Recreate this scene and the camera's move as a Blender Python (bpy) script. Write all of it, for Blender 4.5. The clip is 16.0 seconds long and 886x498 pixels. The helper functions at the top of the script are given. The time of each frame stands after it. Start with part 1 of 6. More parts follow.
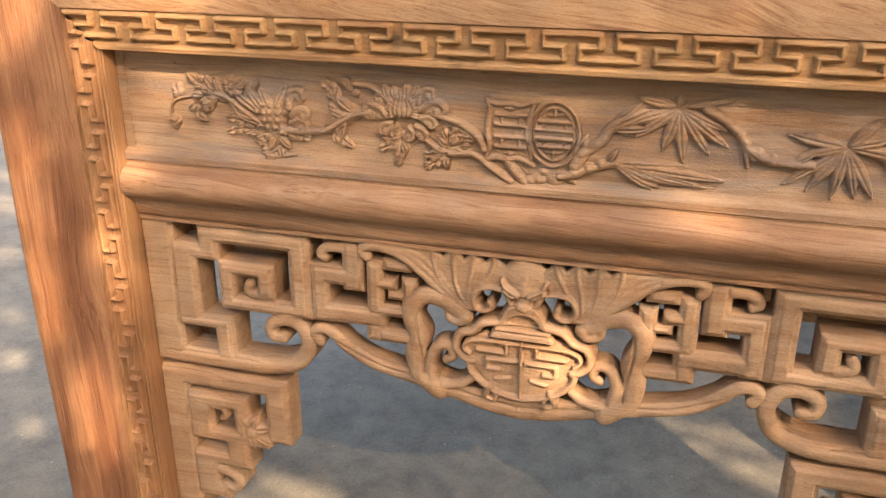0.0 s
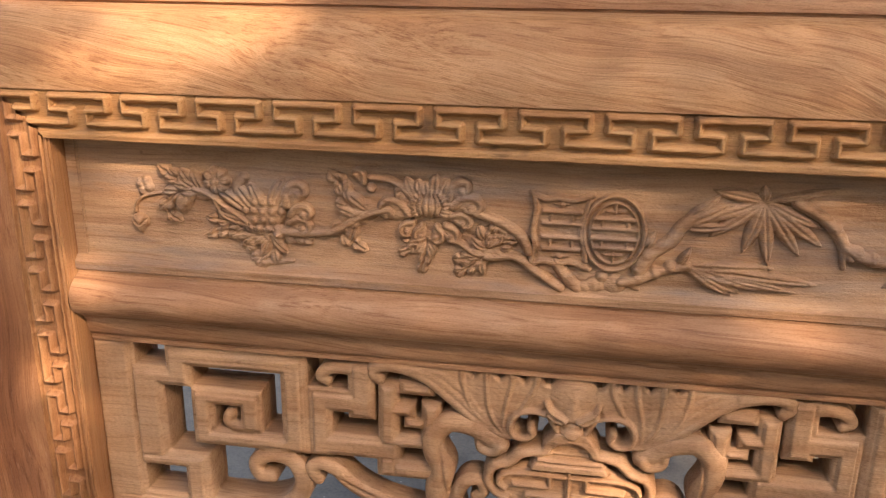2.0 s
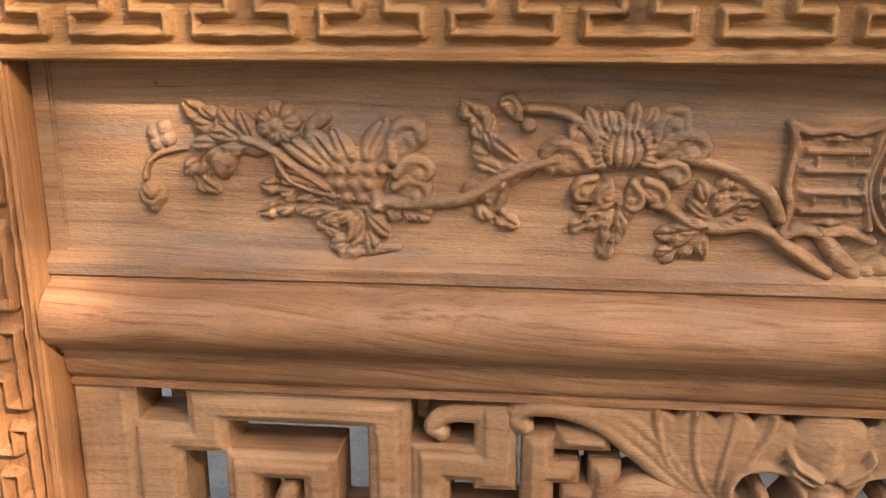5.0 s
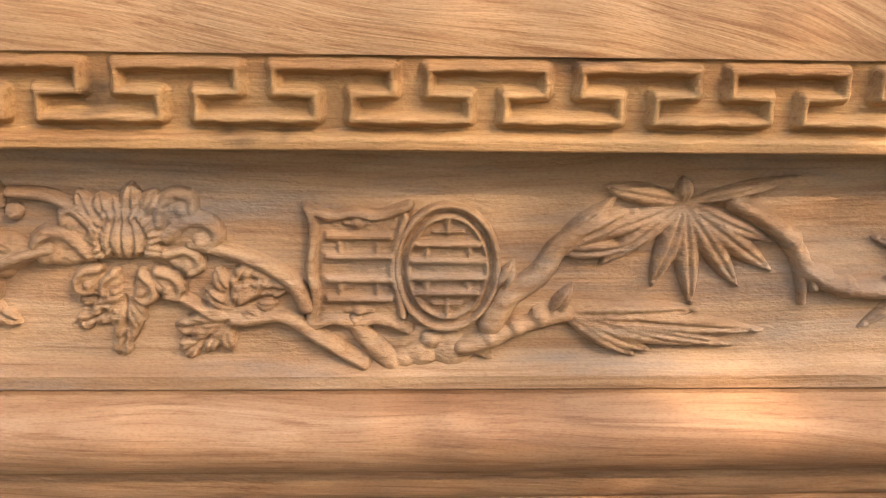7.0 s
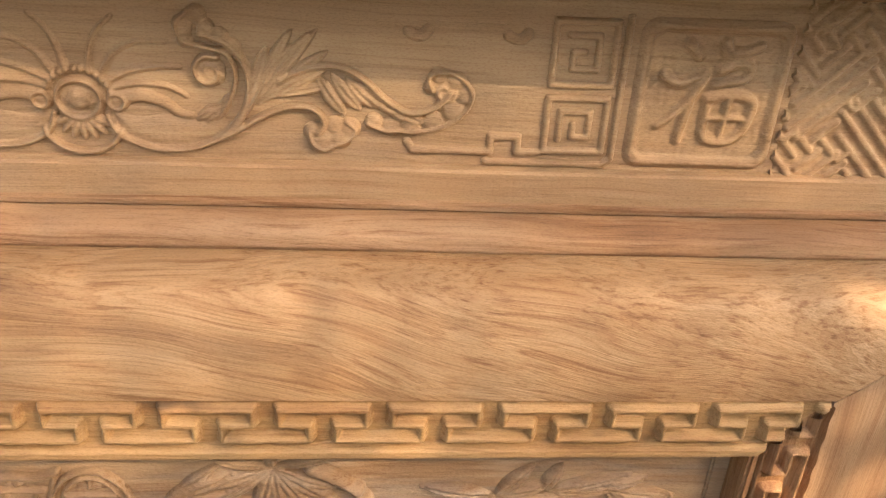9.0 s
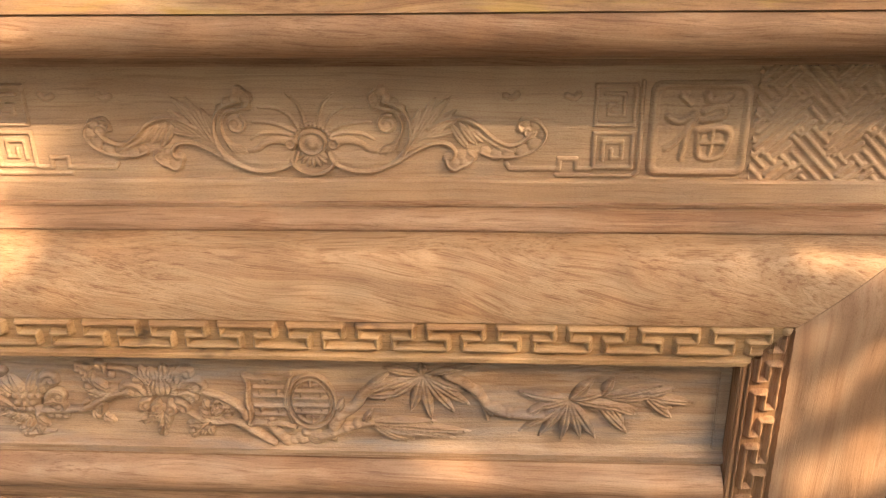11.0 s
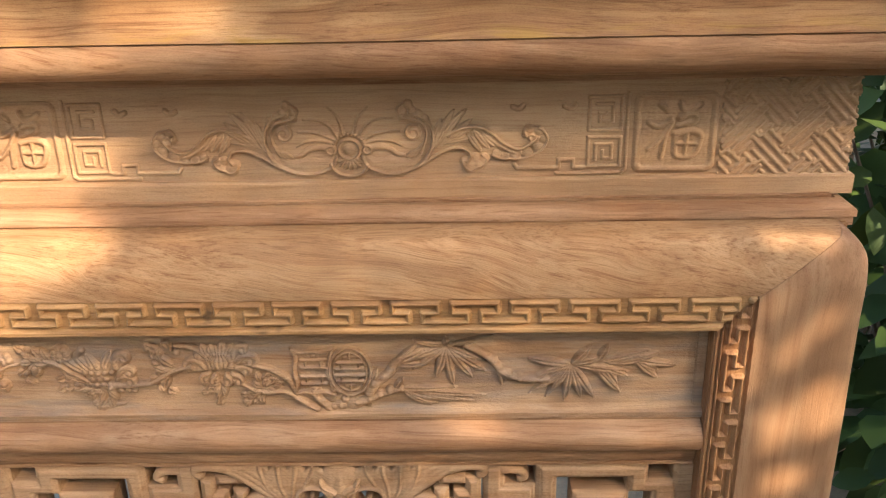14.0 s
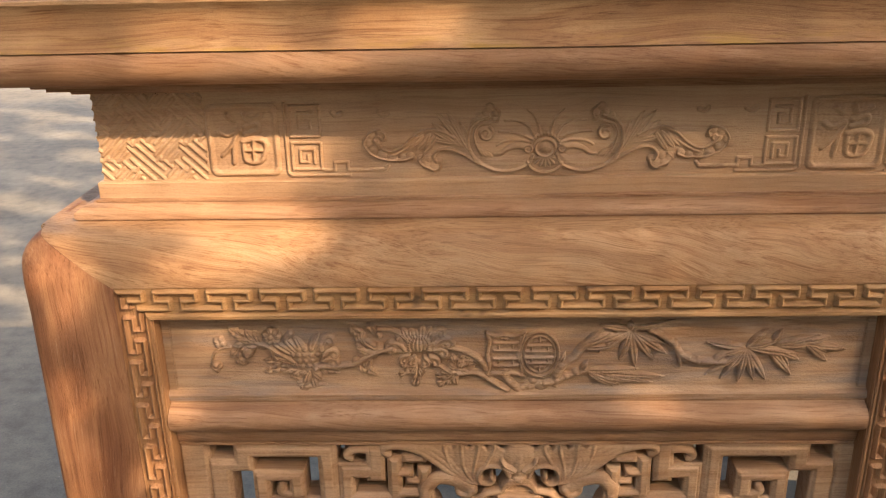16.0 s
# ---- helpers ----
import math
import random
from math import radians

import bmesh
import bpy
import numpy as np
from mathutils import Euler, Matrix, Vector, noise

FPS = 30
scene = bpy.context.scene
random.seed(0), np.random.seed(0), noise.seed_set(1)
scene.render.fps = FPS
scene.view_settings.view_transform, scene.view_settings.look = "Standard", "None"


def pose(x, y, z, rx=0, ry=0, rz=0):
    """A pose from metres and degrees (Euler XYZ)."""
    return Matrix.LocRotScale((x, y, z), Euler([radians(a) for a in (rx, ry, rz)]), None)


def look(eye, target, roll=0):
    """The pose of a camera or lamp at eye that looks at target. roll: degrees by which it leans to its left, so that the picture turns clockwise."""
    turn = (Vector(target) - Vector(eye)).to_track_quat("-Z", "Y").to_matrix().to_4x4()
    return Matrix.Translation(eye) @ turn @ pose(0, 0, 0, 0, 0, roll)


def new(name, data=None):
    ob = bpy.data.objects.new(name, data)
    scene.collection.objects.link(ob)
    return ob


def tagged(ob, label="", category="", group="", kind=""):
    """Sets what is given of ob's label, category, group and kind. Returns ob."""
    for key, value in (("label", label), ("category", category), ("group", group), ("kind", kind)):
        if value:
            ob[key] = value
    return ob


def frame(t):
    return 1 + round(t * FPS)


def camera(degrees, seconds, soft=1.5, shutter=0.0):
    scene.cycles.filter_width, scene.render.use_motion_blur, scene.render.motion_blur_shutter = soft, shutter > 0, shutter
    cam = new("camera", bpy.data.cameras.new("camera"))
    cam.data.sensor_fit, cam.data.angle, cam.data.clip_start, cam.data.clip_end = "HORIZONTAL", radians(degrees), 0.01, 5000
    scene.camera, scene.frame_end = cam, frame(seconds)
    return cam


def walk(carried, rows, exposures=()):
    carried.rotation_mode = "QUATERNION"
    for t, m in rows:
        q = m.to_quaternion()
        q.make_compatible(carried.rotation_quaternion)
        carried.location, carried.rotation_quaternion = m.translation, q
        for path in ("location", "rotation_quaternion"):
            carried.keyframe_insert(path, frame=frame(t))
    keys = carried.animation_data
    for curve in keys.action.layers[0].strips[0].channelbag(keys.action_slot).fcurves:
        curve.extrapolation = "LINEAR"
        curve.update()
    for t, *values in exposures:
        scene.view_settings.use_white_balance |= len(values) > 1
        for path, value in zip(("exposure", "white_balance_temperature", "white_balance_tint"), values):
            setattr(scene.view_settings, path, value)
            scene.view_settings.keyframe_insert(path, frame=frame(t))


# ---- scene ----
cam = camera(54.3, 16.0, 1.1)
METRES, EYE, TILT, LEAN, TURN = 2.56, 1.08, 0.0, 0.0, 16.1
ROWS = [
    (0.0, 0.0, 0.0, 0.0, 0.03, -22.27, -0.08),
    (0.5, 0.0074, 0.0193, 0.0067, 1.39, -20.75, 0.59),
    (1.0, 0.0157, 0.0259, 0.0132, 0.58, -19.4, 1.02),
    (1.5, -0.0069, 0.0526, 0.0102, -4.24, -19.05, 0.68),
    (2.0, -0.0521, 0.0763, -0.0009, -6.45, -18.59, -0.62),
    (2.5, -0.0876, 0.0915, -0.0105, -6.98, -17.36, -0.81),
    (3.0, -0.107, 0.1102, -0.0189, -8.7, -16.77, -1.05),
    (5.5, -0.1008, 0.2142, -0.0624, -11.58, -15.51, 0.29),
    (6.0, -0.0784, 0.2154, -0.0622, -13.86, -15.58, -0.25),
    (6.5, -0.0523, 0.2135, -0.0594, -15.97, -15.72, -0.52),
    (7.0, -0.0112, 0.207, -0.0367, -18.49, -17.58, -0.92),
    (7.5, 0.057, 0.1938, 0.0059, -20.9, -22.32, -2.28),
    (8.0, 0.068, 0.2027, 0.0343, -21.43, -27.5, -3.08),
    (8.5, 0.0739, 0.1942, 0.0754, -21.51, -28.99, -3.81),
    (11.0, 0.0356, 0.026, 0.131, -13.1, -23.35, 0.76),
    (11.5, 0.0101, 0.0119, 0.1387, -14.72, -21.85, 1.23),
    (12.0, 0.0067, 0.0088, 0.1427, -15.2, -20.58, 0.65),
    (12.5, 0.0019, 0.004, 0.1441, -15.4, -20.18, 0.24),
    (13.0, -0.007, 0.0004, 0.1407, -16.11, -20.86, 0.82),
    (13.5, -0.0069, -0.0015, 0.1361, -17.5, -22.31, 1.44),
    (14.0, -0.0029, -0.0364, 0.1473, -15.0, -22.54, 1.17),
    (14.5, -0.0018, -0.0566, 0.1425, -12.08, -21.74, 1.32),
    (15.0, -0.0421, -0.0471, 0.1457, -13.16, -21.18, 1.75),
    (15.5, -0.0862, -0.0491, 0.1449, -14.23, -21.1, 1.51),
    (16.0, -0.1188, -0.0521, 0.1441, -14.6, -20.69, 1.1),
]
walk(cam, [(t, pose(0, 0, EYE, TILT, LEAN, TURN) @ pose(METRES * x, METRES * y, METRES * z, 90 + pitch, roll, yaw)) for t, x, y, z, yaw, pitch, roll in ROWS],
     [(0.0, 3.56, 7000, 16), (0.5, 3.28, 7100, 20), (1.5, 3.14, 7100, 23), (3.0, 3.20, 7200, 23), (5.5, 3.40, 7100, 20), (6.5, 3.86, 6900, 15), (7.5, 3.70, 6900, 11), (8.7, 3.68, 6900, 9),
      (11.0, 3.58, 6850, 11), (12.5, 3.38, 6750, 10), (14.0, 3.40, 6600, 10), (14.5, 3.38, 6650, 12), (15.2, 3.14, 6900, 14), (16.0, 2.96, 7050, 16)])
SKY_POWER, SUN_POWER = 0.085, 1.5

# ---- light ----
world = bpy.data.worlds.new("sky")
scene.world = world
world.use_nodes = True
wn = world.node_tree
sky = wn.nodes.new("ShaderNodeTexSky")
sky.sky_type = "NISHITA"
sky.sun_disc = False
TO_SUN = Vector((0.68, -0.74, 0.74)).normalized()
sky.sun_elevation = math.asin(TO_SUN.z)
sky.sun_rotation = math.atan2(TO_SUN.x, TO_SUN.y)
sky.air_density, sky.dust_density, sky.ozone_density = 1.0, 3.0, 1.0
wn.links.new(sky.outputs[0], wn.nodes["Background"].inputs[0])
wn.nodes["Background"].inputs[1].default_value = SKY_POWER
sun_data = bpy.data.lights.new("sun", "SUN")
sun_data.energy, sun_data.angle, sun_data.color = SUN_POWER, radians(0.53), (1.0, 0.81, 0.61)
sun = new("sun", sun_data)
sun.matrix_world = look(TO_SUN * 20, (0, 0, 0))


# ---- materials ----
def shader(name, rough=0.5, spec=0.4):
    m = bpy.data.materials.new(name)
    m.use_nodes = True
    t = m.node_tree
    b = t.nodes["Principled BSDF"]
    b.inputs["Roughness"].default_value = rough
    b.inputs["Specular IOR Level"].default_value = spec
    return m, t, b


def noise_node(t, vec, scale, detail=4.0, rough=0.55, distort=0.0):
    n = t.nodes.new("ShaderNodeTexNoise")
    n.inputs["Scale"].default_value = scale
    n.inputs["Detail"].default_value = detail
    n.inputs["Roughness"].default_value = rough
    n.inputs["Distortion"].default_value = distort
    if vec is not None:
        t.links.new(vec, n.inputs["Vector"])
    return n


def ramp(t, fac, stops):
    r = t.nodes.new("ShaderNodeValToRGB")
    while len(r.color_ramp.elements) < len(stops):
        r.color_ramp.elements.new(0.5)
    for e, (p, c) in zip(r.color_ramp.elements, stops):
        e.position, e.color = p, (*c, 1.0)
    t.links.new(fac, r.inputs["Fac"])
    return r


def mix(t, kind, fac, a, b):
    n = t.nodes.new("ShaderNodeMix")
    n.data_type, n.blend_type = "RGBA", kind
    if isinstance(fac, (int, float)):
        n.inputs[0].default_value = fac
    else:
        t.links.new(fac, n.inputs[0])
    for sock, v in ((n.inputs[6], a), (n.inputs[7], b)):
        if isinstance(v, tuple):
            sock.default_value = (*v, 1.0)
        else:
            t.links.new(v, sock)
    return n.outputs[2]


def scaled(t, src, sx, sy, sz, off=(0, 0, 0), tilt=0.0):
    m = t.nodes.new("ShaderNodeMapping")
    m.inputs["Rotation"].default_value = (0, radians(tilt), 0)
    m.inputs["Scale"].default_value = (sx, sy, sz)
    m.inputs["Location"].default_value = off
    t.links.new(src, m.inputs["Vector"])
    return m.outputs[0]


def bump(t, b, height, strength, dist):
    n = t.nodes.new("ShaderNodeBump")
    n.inputs["Strength"].default_value = strength
    n.inputs["Distance"].default_value = dist
    t.links.new(height, n.inputs["Height"])
    t.links.new(n.outputs[0], b.inputs["Normal"])


WOOD = 0.60


def wood(name, light, mid, dark, axis="x", swirl=0.05, off=(0, 0, 0), patina=0.0, rough=0.58, chisel=0.0, tilt=0.0, glue=0.0, grain=0.85, stain=0.0, rings=17.0, lines=0.75, scorch=0.0):
    """Bare sanded hardwood, grain along one axis, with pores, streaks and swirling figure."""
    light, mid, dark = (tuple(WOOD * c for c in q) for q in (light, mid, dark))
    m, t, b = shader(name, rough, 0.16)
    pos = t.nodes.new("ShaderNodeNewGeometry").outputs["Position"]
    pos = scaled(t, pos, 1, 1, 1, off, tilt)
    # low, slow warp of the grain
    warp = noise_node(t, scaled(t, pos, *((2.2, 5, 5) if axis == "x" else (5, 5, 2.2))), 1.0, 2.0)
    sub = t.nodes.new("ShaderNodeVectorMath")
    sub.operation = "SUBTRACT"
    t.links.new(warp.outputs["Color"], sub.inputs[0])
    sub.inputs[1].default_value = (0.5, 0.5, 0.5)
    scl = t.nodes.new("ShaderNodeVectorMath")
    scl.operation = "SCALE"
    t.links.new(sub.outputs[0], scl.inputs[0])
    scl.inputs["Scale"].default_value = swirl * 2
    add = t.nodes.new("ShaderNodeVectorMath")
    add.operation = "ADD"
    t.links.new(pos, add.inputs[0])
    t.links.new(scl.outputs[0], add.inputs[1])
    v = add.outputs[0]
    s = (lambda along, across: (along, across, across)) if axis == "x" else (lambda along, across: (across, across, along))
    figure = noise_node(t, scaled(t, v, *s(0.9, 17)), 1.0, 4.0, 0.5, 0.15)
    streak = noise_node(t, scaled(t, v, *s(3, 260)), 1.0, 5.0, 0.65)
    pores = noise_node(t, scaled(t, v, *s(16, 700)), 1.0, 2.0, 0.5)
    blot = noise_node(t, pos, 7.0, 3.0, 0.6)
    midd = tuple(0.6 * a + 0.4 * c for a, c in zip(mid, dark))
    base = ramp(t, figure.outputs["Fac"], [(0.27, midd), (0.40, mid), (0.48, light), (0.53, mid), (0.57, midd), (0.61, mid), (0.68, light), (0.78, mid)]).outputs[0]
    st = ramp(t, streak.outputs["Fac"], [(0.34, (0.58, 0.48, 0.40)), (0.47, (0.95, 0.94, 0.93)), (0.62, (1.0, 1.0, 1.0)), (0.74, (1.12, 1.1, 1.06))]).outputs[0]
    base = mix(t, "MULTIPLY", grain, base, st)
    ri = t.nodes.new("ShaderNodeMath")
    ri.operation = "MULTIPLY"
    t.links.new(figure.outputs["Fac"], ri.inputs[0])
    ri.inputs[1].default_value = rings
    fr = t.nodes.new("ShaderNodeMath")
    fr.operation = "FRACT"
    t.links.new(ri.outputs[0], fr.inputs[0])
    gl = ramp(t, fr.outputs[0], [(0.0, (0.55, 0.44, 0.36)), (0.10, (0.80, 0.73, 0.67)), (0.45, (1, 1, 1)), (0.86, (1.05, 1.04, 1.02)), (1.0, (0.70, 0.60, 0.52))]).outputs[0]
    base = mix(t, "MULTIPLY", lines * grain, base, gl)
    po = ramp(t, pores.outputs["Fac"], [(0.30, (0.36, 0.27, 0.22)), (0.41, (1, 1, 1))]).outputs[0]
    base = mix(t, "MULTIPLY", 0.35 * grain, base, po)
    bl = ramp(t, blot.outputs["Fac"], [(0.35, (0.86, 0.80, 0.74)), (0.6, (1.0, 1.0, 1.0))]).outputs[0]
    base = mix(t, "MULTIPLY", 0.8, base, bl)
    if patina:
        gn = noise_node(t, scaled(t, pos, 4, 4, 26, (3.1, 0.4, 1.7)), 1.0, 4.0, 0.65)
        gf = ramp(t, gn.outputs["Fac"], [(0.49, (0, 0, 0)), (0.70, (patina, patina, patina))]).outputs[0]
        base = mix(t, "MIX", gf, base, (0.15, 0.128, 0.108))
        pl = noise_node(t, scaled(t, pos, 5, 5, 34, (0.7, 2.4, 0.3)), 1.0, 4.0, 0.65)
        base = mix(t, "MIX", ramp(t, pl.outputs["Fac"], [(0.55, (0, 0, 0)), (0.72, (0.5 * patina,) * 3)]).outputs[0], base, (0.46, 0.34, 0.23))
    if stain:
        # dark reddish heartwood patches, and pale streaks left by the sander
        sn = noise_node(t, scaled(t, v, *s(3.2, 11)), 1.0, 3.0, 0.55)
        base = mix(t, "MULTIPLY", stain, base, ramp(t, sn.outputs["Fac"], [(0.36, (0.52, 0.43, 0.38)), (0.56, (1, 1, 1))]).outputs[0])
        pn = noise_node(t, scaled(t, v, *s(14, 330)), 1.0, 3.0, 0.6)
        pf = ramp(t, pn.outputs["Fac"], [(0.60, (0, 0, 0)), (0.74, (0.55 * stain,) * 3)]).outputs[0]
        base = mix(t, "MIX", pf, base, (0.40, 0.26, 0.17))
    sp = noise_node(t, scaled(t, pos, *s(380, 900)), 1.0, 2.0, 0.6)
    base = mix(t, "MULTIPLY", 0.5, base, ramp(t, sp.outputs["Fac"], [(0.32, (0.74, 0.69, 0.64)), (0.5, (1, 1, 1)), (0.7, (1.08, 1.07, 1.06))]).outputs[0])
    if scorch:
        # dark tool burns here and there
        bn = noise_node(t, scaled(t, pos, 11, 11, 22, (5.3, 1.1, 0.4)), 1.0, 3.0, 0.6)
        base = mix(t, "MIX", ramp(t, bn.outputs["Fac"], [(0.62, (0, 0, 0)), (0.71, (scorch,) * 3)]).outputs[0], base, (0.035, 0.022, 0.014))
    if glue:
        # dried yellow glue along a joint
        sep = t.nodes.new("ShaderNodeSeparateXYZ")
        t.links.new(t.nodes.new("ShaderNodeNewGeometry").outputs["Position"], sep.inputs[0])
        mr = t.nodes.new("ShaderNodeMapRange")
        mr.inputs["From Min"].default_value, mr.inputs["From Max"].default_value = glue + 0.024, glue
        t.links.new(sep.outputs["Z"], mr.inputs["Value"])
        gn = noise_node(t, scaled(t, pos, 9, 9, 60), 1.0, 4.0, 0.6)
        gm = t.nodes.new("ShaderNodeMath")
        gm.operation = "MULTIPLY"
        t.links.new(mr.outputs[0], gm.inputs[0])
        t.links.new(ramp(t, gn.outputs["Fac"], [(0.5, (0, 0, 0)), (0.62, (0.6, 0.6, 0.6))]).outputs[0], gm.inputs[1])
        base = mix(t, "MIX", gm.outputs[0], base, (0.30, 0.18, 0.033))
    # worm holes and knots, few and small
    vo = t.nodes.new("ShaderNodeTexVoronoi")
    vo.inputs["Scale"].default_value = 5.0
    t.links.new(scaled(t, pos, 1.0, 1.0, 1.0, (0.37, 0.11, 0.53)), vo.inputs["Vector"])
    kn = ramp(t, vo.outputs["Distance"], [(0.009, (0.16, 0.09, 0.05)), (0.018, (1, 1, 1))]).outputs[0]
    base = mix(t, "MULTIPLY", 0.9, base, kn)
    t.links.new(base, b.inputs["Base Color"])
    hgt = t.nodes.new("ShaderNodeMath")
    hgt.operation = "ADD"
    t.links.new(pores.outputs["Fac"], hgt.inputs[0])
    t.links.new(streak.outputs["Fac"], hgt.inputs[1])
    out = hgt.outputs[0]
    if chisel:
        ch = noise_node(t, scaled(t, pos, 170, 170, 330), 1.0, 3.0, 0.6)
        ma = t.nodes.new("ShaderNodeMath")
        ma.operation = "MULTIPLY_ADD"
        t.links.new(ch.outputs["Fac"], ma.inputs[0])
        ma.inputs[1].default_value = 2.2 * chisel
        t.links.new(out, ma.inputs[2])
        out = ma.outputs[0]
    bump(t, b, out, 0.45, 0.0012)
    rr = ramp(t, streak.outputs["Fac"], [(0.3, (rough + 0.15,) * 3), (0.7, (rough - 0.06,) * 3)]).outputs[0]
    t.links.new(rr, b.inputs["Roughness"])
    return m


W_RAIL = wood("rosewood_rail", (0.57, 0.342, 0.188), (0.49, 0.278, 0.144), (0.34, 0.172, 0.086), "x", 0.035, stain=0.45, lines=0.35, grain=0.7, tilt=-3, rings=24.0)
W_BOARD = wood("rosewood_board", (0.60, 0.36, 0.18), (0.53, 0.30, 0.142), (0.37, 0.19, 0.085), "x", 0.06, (0.4, 0.2, 0.9), tilt=-12, lines=0.5, rings=26.0, grain=0.8)
W_TOP = wood("rosewood_top", (0.57, 0.345, 0.168), (0.46, 0.255, 0.115), (0.33, 0.155, 0.068), "x", 0.03, (1.3, 0.6, 0.2), glue=1.7135 - 0.42, lines=0.4)
W_LEG = wood("rosewood_leg", (0.50, 0.25, 0.115), (0.40, 0.185, 0.085), (0.26, 0.10, 0.048), "z", 0.03, (0.9, 0.1, 0.4), stain=0.5, lines=0.25, grain=0.7)
W_LEG_PALE = wood("rosewood_leg_pale", (0.53, 0.31, 0.165), (0.46, 0.255, 0.128), (0.36, 0.18, 0.088), "z", 0.03, (2.3, 0.1, 0.8), stain=0.15, lines=0.12, grain=0.4)
W_FRET = wood("carved_border_wood", (0.58, 0.34, 0.145), (0.48, 0.26, 0.105), (0.33, 0.155, 0.06), "x", 0.02, (2.0, 0.3, 0.5), chisel=0.9, lines=0.25, grain=0.6, scorch=0.7)
W_FRETV = wood("carved_post_wood", (0.54, 0.29, 0.13), (0.43, 0.215, 0.095), (0.31, 0.14, 0.06), "z", 0.02, (2.0, 0.3, 0.5), chisel=0.9, lines=0.25, grain=0.6)
W_PANEL = wood("carved_panel_wood", (0.56, 0.36, 0.20), (0.48, 0.29, 0.155), (0.36, 0.20, 0.10), "x", 0.02, (0.2, 1.4, 0.1), 0.75, 0.62, 1.2, grain=0.6, lines=0.4)
W_FRIEZE = wood("frieze_wood", (0.65, 0.43, 0.24), (0.60, 0.38, 0.21), (0.50, 0.295, 0.155), "x", 0.02, (3.2, 0.4, 0.7), 0.15, 0.58, 0.5, grain=0.4, lines=0.4)
W_LATT = wood("lattice_wood", (0.60, 0.385, 0.215), (0.53, 0.32, 0.17), (0.38, 0.205, 0.10), "x", 0.03, (0.7, 2.4, 1.1), 0.12, 0.58, 0.25, grain=0.5, lines=0.4)


def plain(name, col, rough, spec=0.4, var=0.15, scale=20.0):
    m, t, b = shader(name, rough, spec)
    pos = t.nodes.new("ShaderNodeTexCoord").outputs["Object"]
    n = noise_node(t, pos, scale, 4.0)
    lo = tuple(c * (1 - var) for c in col)
    hi = tuple(min(1, c * (1 + var)) for c in col)
    t.links.new(ramp(t, n.outputs["Fac"], [(0.3, lo), (0.7, hi)]).outputs[0], b.inputs["Base Color"])
    bump(t, b, n.outputs["Fac"], 0.1, 0.002)
    return m


def asphalt():
    m, t, b = shader("worn_concrete", 0.85, 0.3)
    pos = t.nodes.new("ShaderNodeTexCoord").outputs["Object"]
    big = noise_node(t, pos, 1.3, 5.0, 0.6)
    fine = noise_node(t, pos, 150.0, 6.0, 0.8)
    mid = noise_node(t, pos, 14.0, 5.0, 0.65)
    vo = t.nodes.new("ShaderNodeTexVoronoi")
    vo.inputs["Scale"].default_value = 38.0
    t.links.new(pos, vo.inputs["Vector"])
    c = ramp(t, big.outputs["Fac"], [(0.3, (0.105, 0.089, 0.062)), (0.7, (0.178, 0.153, 0.108))]).outputs[0]
    c = mix(t, "MULTIPLY", 0.8, c, ramp(t, mid.outputs["Fac"], [(0.32, (0.68, 0.68, 0.70)), (0.5, (1, 1, 1)), (0.68, (1.25, 1.24, 1.2))]).outputs[0])
    c = mix(t, "MULTIPLY", 0.6, c, ramp(t, fine.outputs["Fac"], [(0.34, (0.62, 0.62, 0.62)), (0.5, (1, 1, 1)), (0.66, (1.3, 1.28, 1.25))]).outputs[0])
    # scattered pale chips and grit
    chip = ramp(t, vo.outputs["Distance"], [(0.05, (1, 1, 1)), (0.10, (0, 0, 0))]).outputs[0]
    few = ramp(t, noise_node(t, pos, 9.0, 2.0).outputs["Fac"], [(0.52, (0, 0, 0)), (0.60, (0.8, 0.8, 0.8))]).outputs[0]
    c = mix(t, "MIX", mix(t, "MULTIPLY", 1.0, chip, few), c, (0.34, 0.30, 0.24))
    t.links.new(c, b.inputs["Base Color"])
    bump(t, b, fine.outputs["Fac"], 0.25, 0.003)
    return m


def leaf_mat(name, a, c2):
    m, t, b = shader(name, 0.6, 0.18)
    info = t.nodes.new("ShaderNodeNewGeometry")
    t.links.new(ramp(t, info.outputs["Random Per Island"], [(0.0, a), (1.0, c2)]).outputs[0], b.inputs["Base Color"])
    return m


M_GROUND = asphalt()
M_LEAF = leaf_mat("leaf_green", (0.014, 0.032, 0.006), (0.040, 0.068, 0.013))
M_BARK = plain("bark", (0.10, 0.075, 0.055), 0.9, 0.2, 0.4, 30)
# Even tan for the tabletop; sky glare is put into its paleness.
M_TABLETOP = plain("tabletop_tan", (0.25, 0.178, 0.108), 0.75, 0.2, 0.08, 6)
M_RED = plain("red_card", (0.26, 0.008, 0.012), 0.35, 0.5, 0.1, 15)
M_DARK = plain("dark_card", (0.05, 0.048, 0.045), 0.3, 0.5, 0.3, 12)
M_WHITE = plain("white_plastic", (0.45, 0.43, 0.40), 0.45, 0.4, 0.05, 10)

# ---- building helpers; the table is drawn with the floor at FLOOR ----
FLOOR = 0.42
BASE = Vector((-0.186, 1.30, FLOOR))


def link(name, mesh, material, parent, label=""):
    ob = new(name, mesh)
    if material is not None and not mesh.materials:
        mesh.materials.append(material)
    ob.parent = parent
    if label:
        ob["label"] = label
    return ob


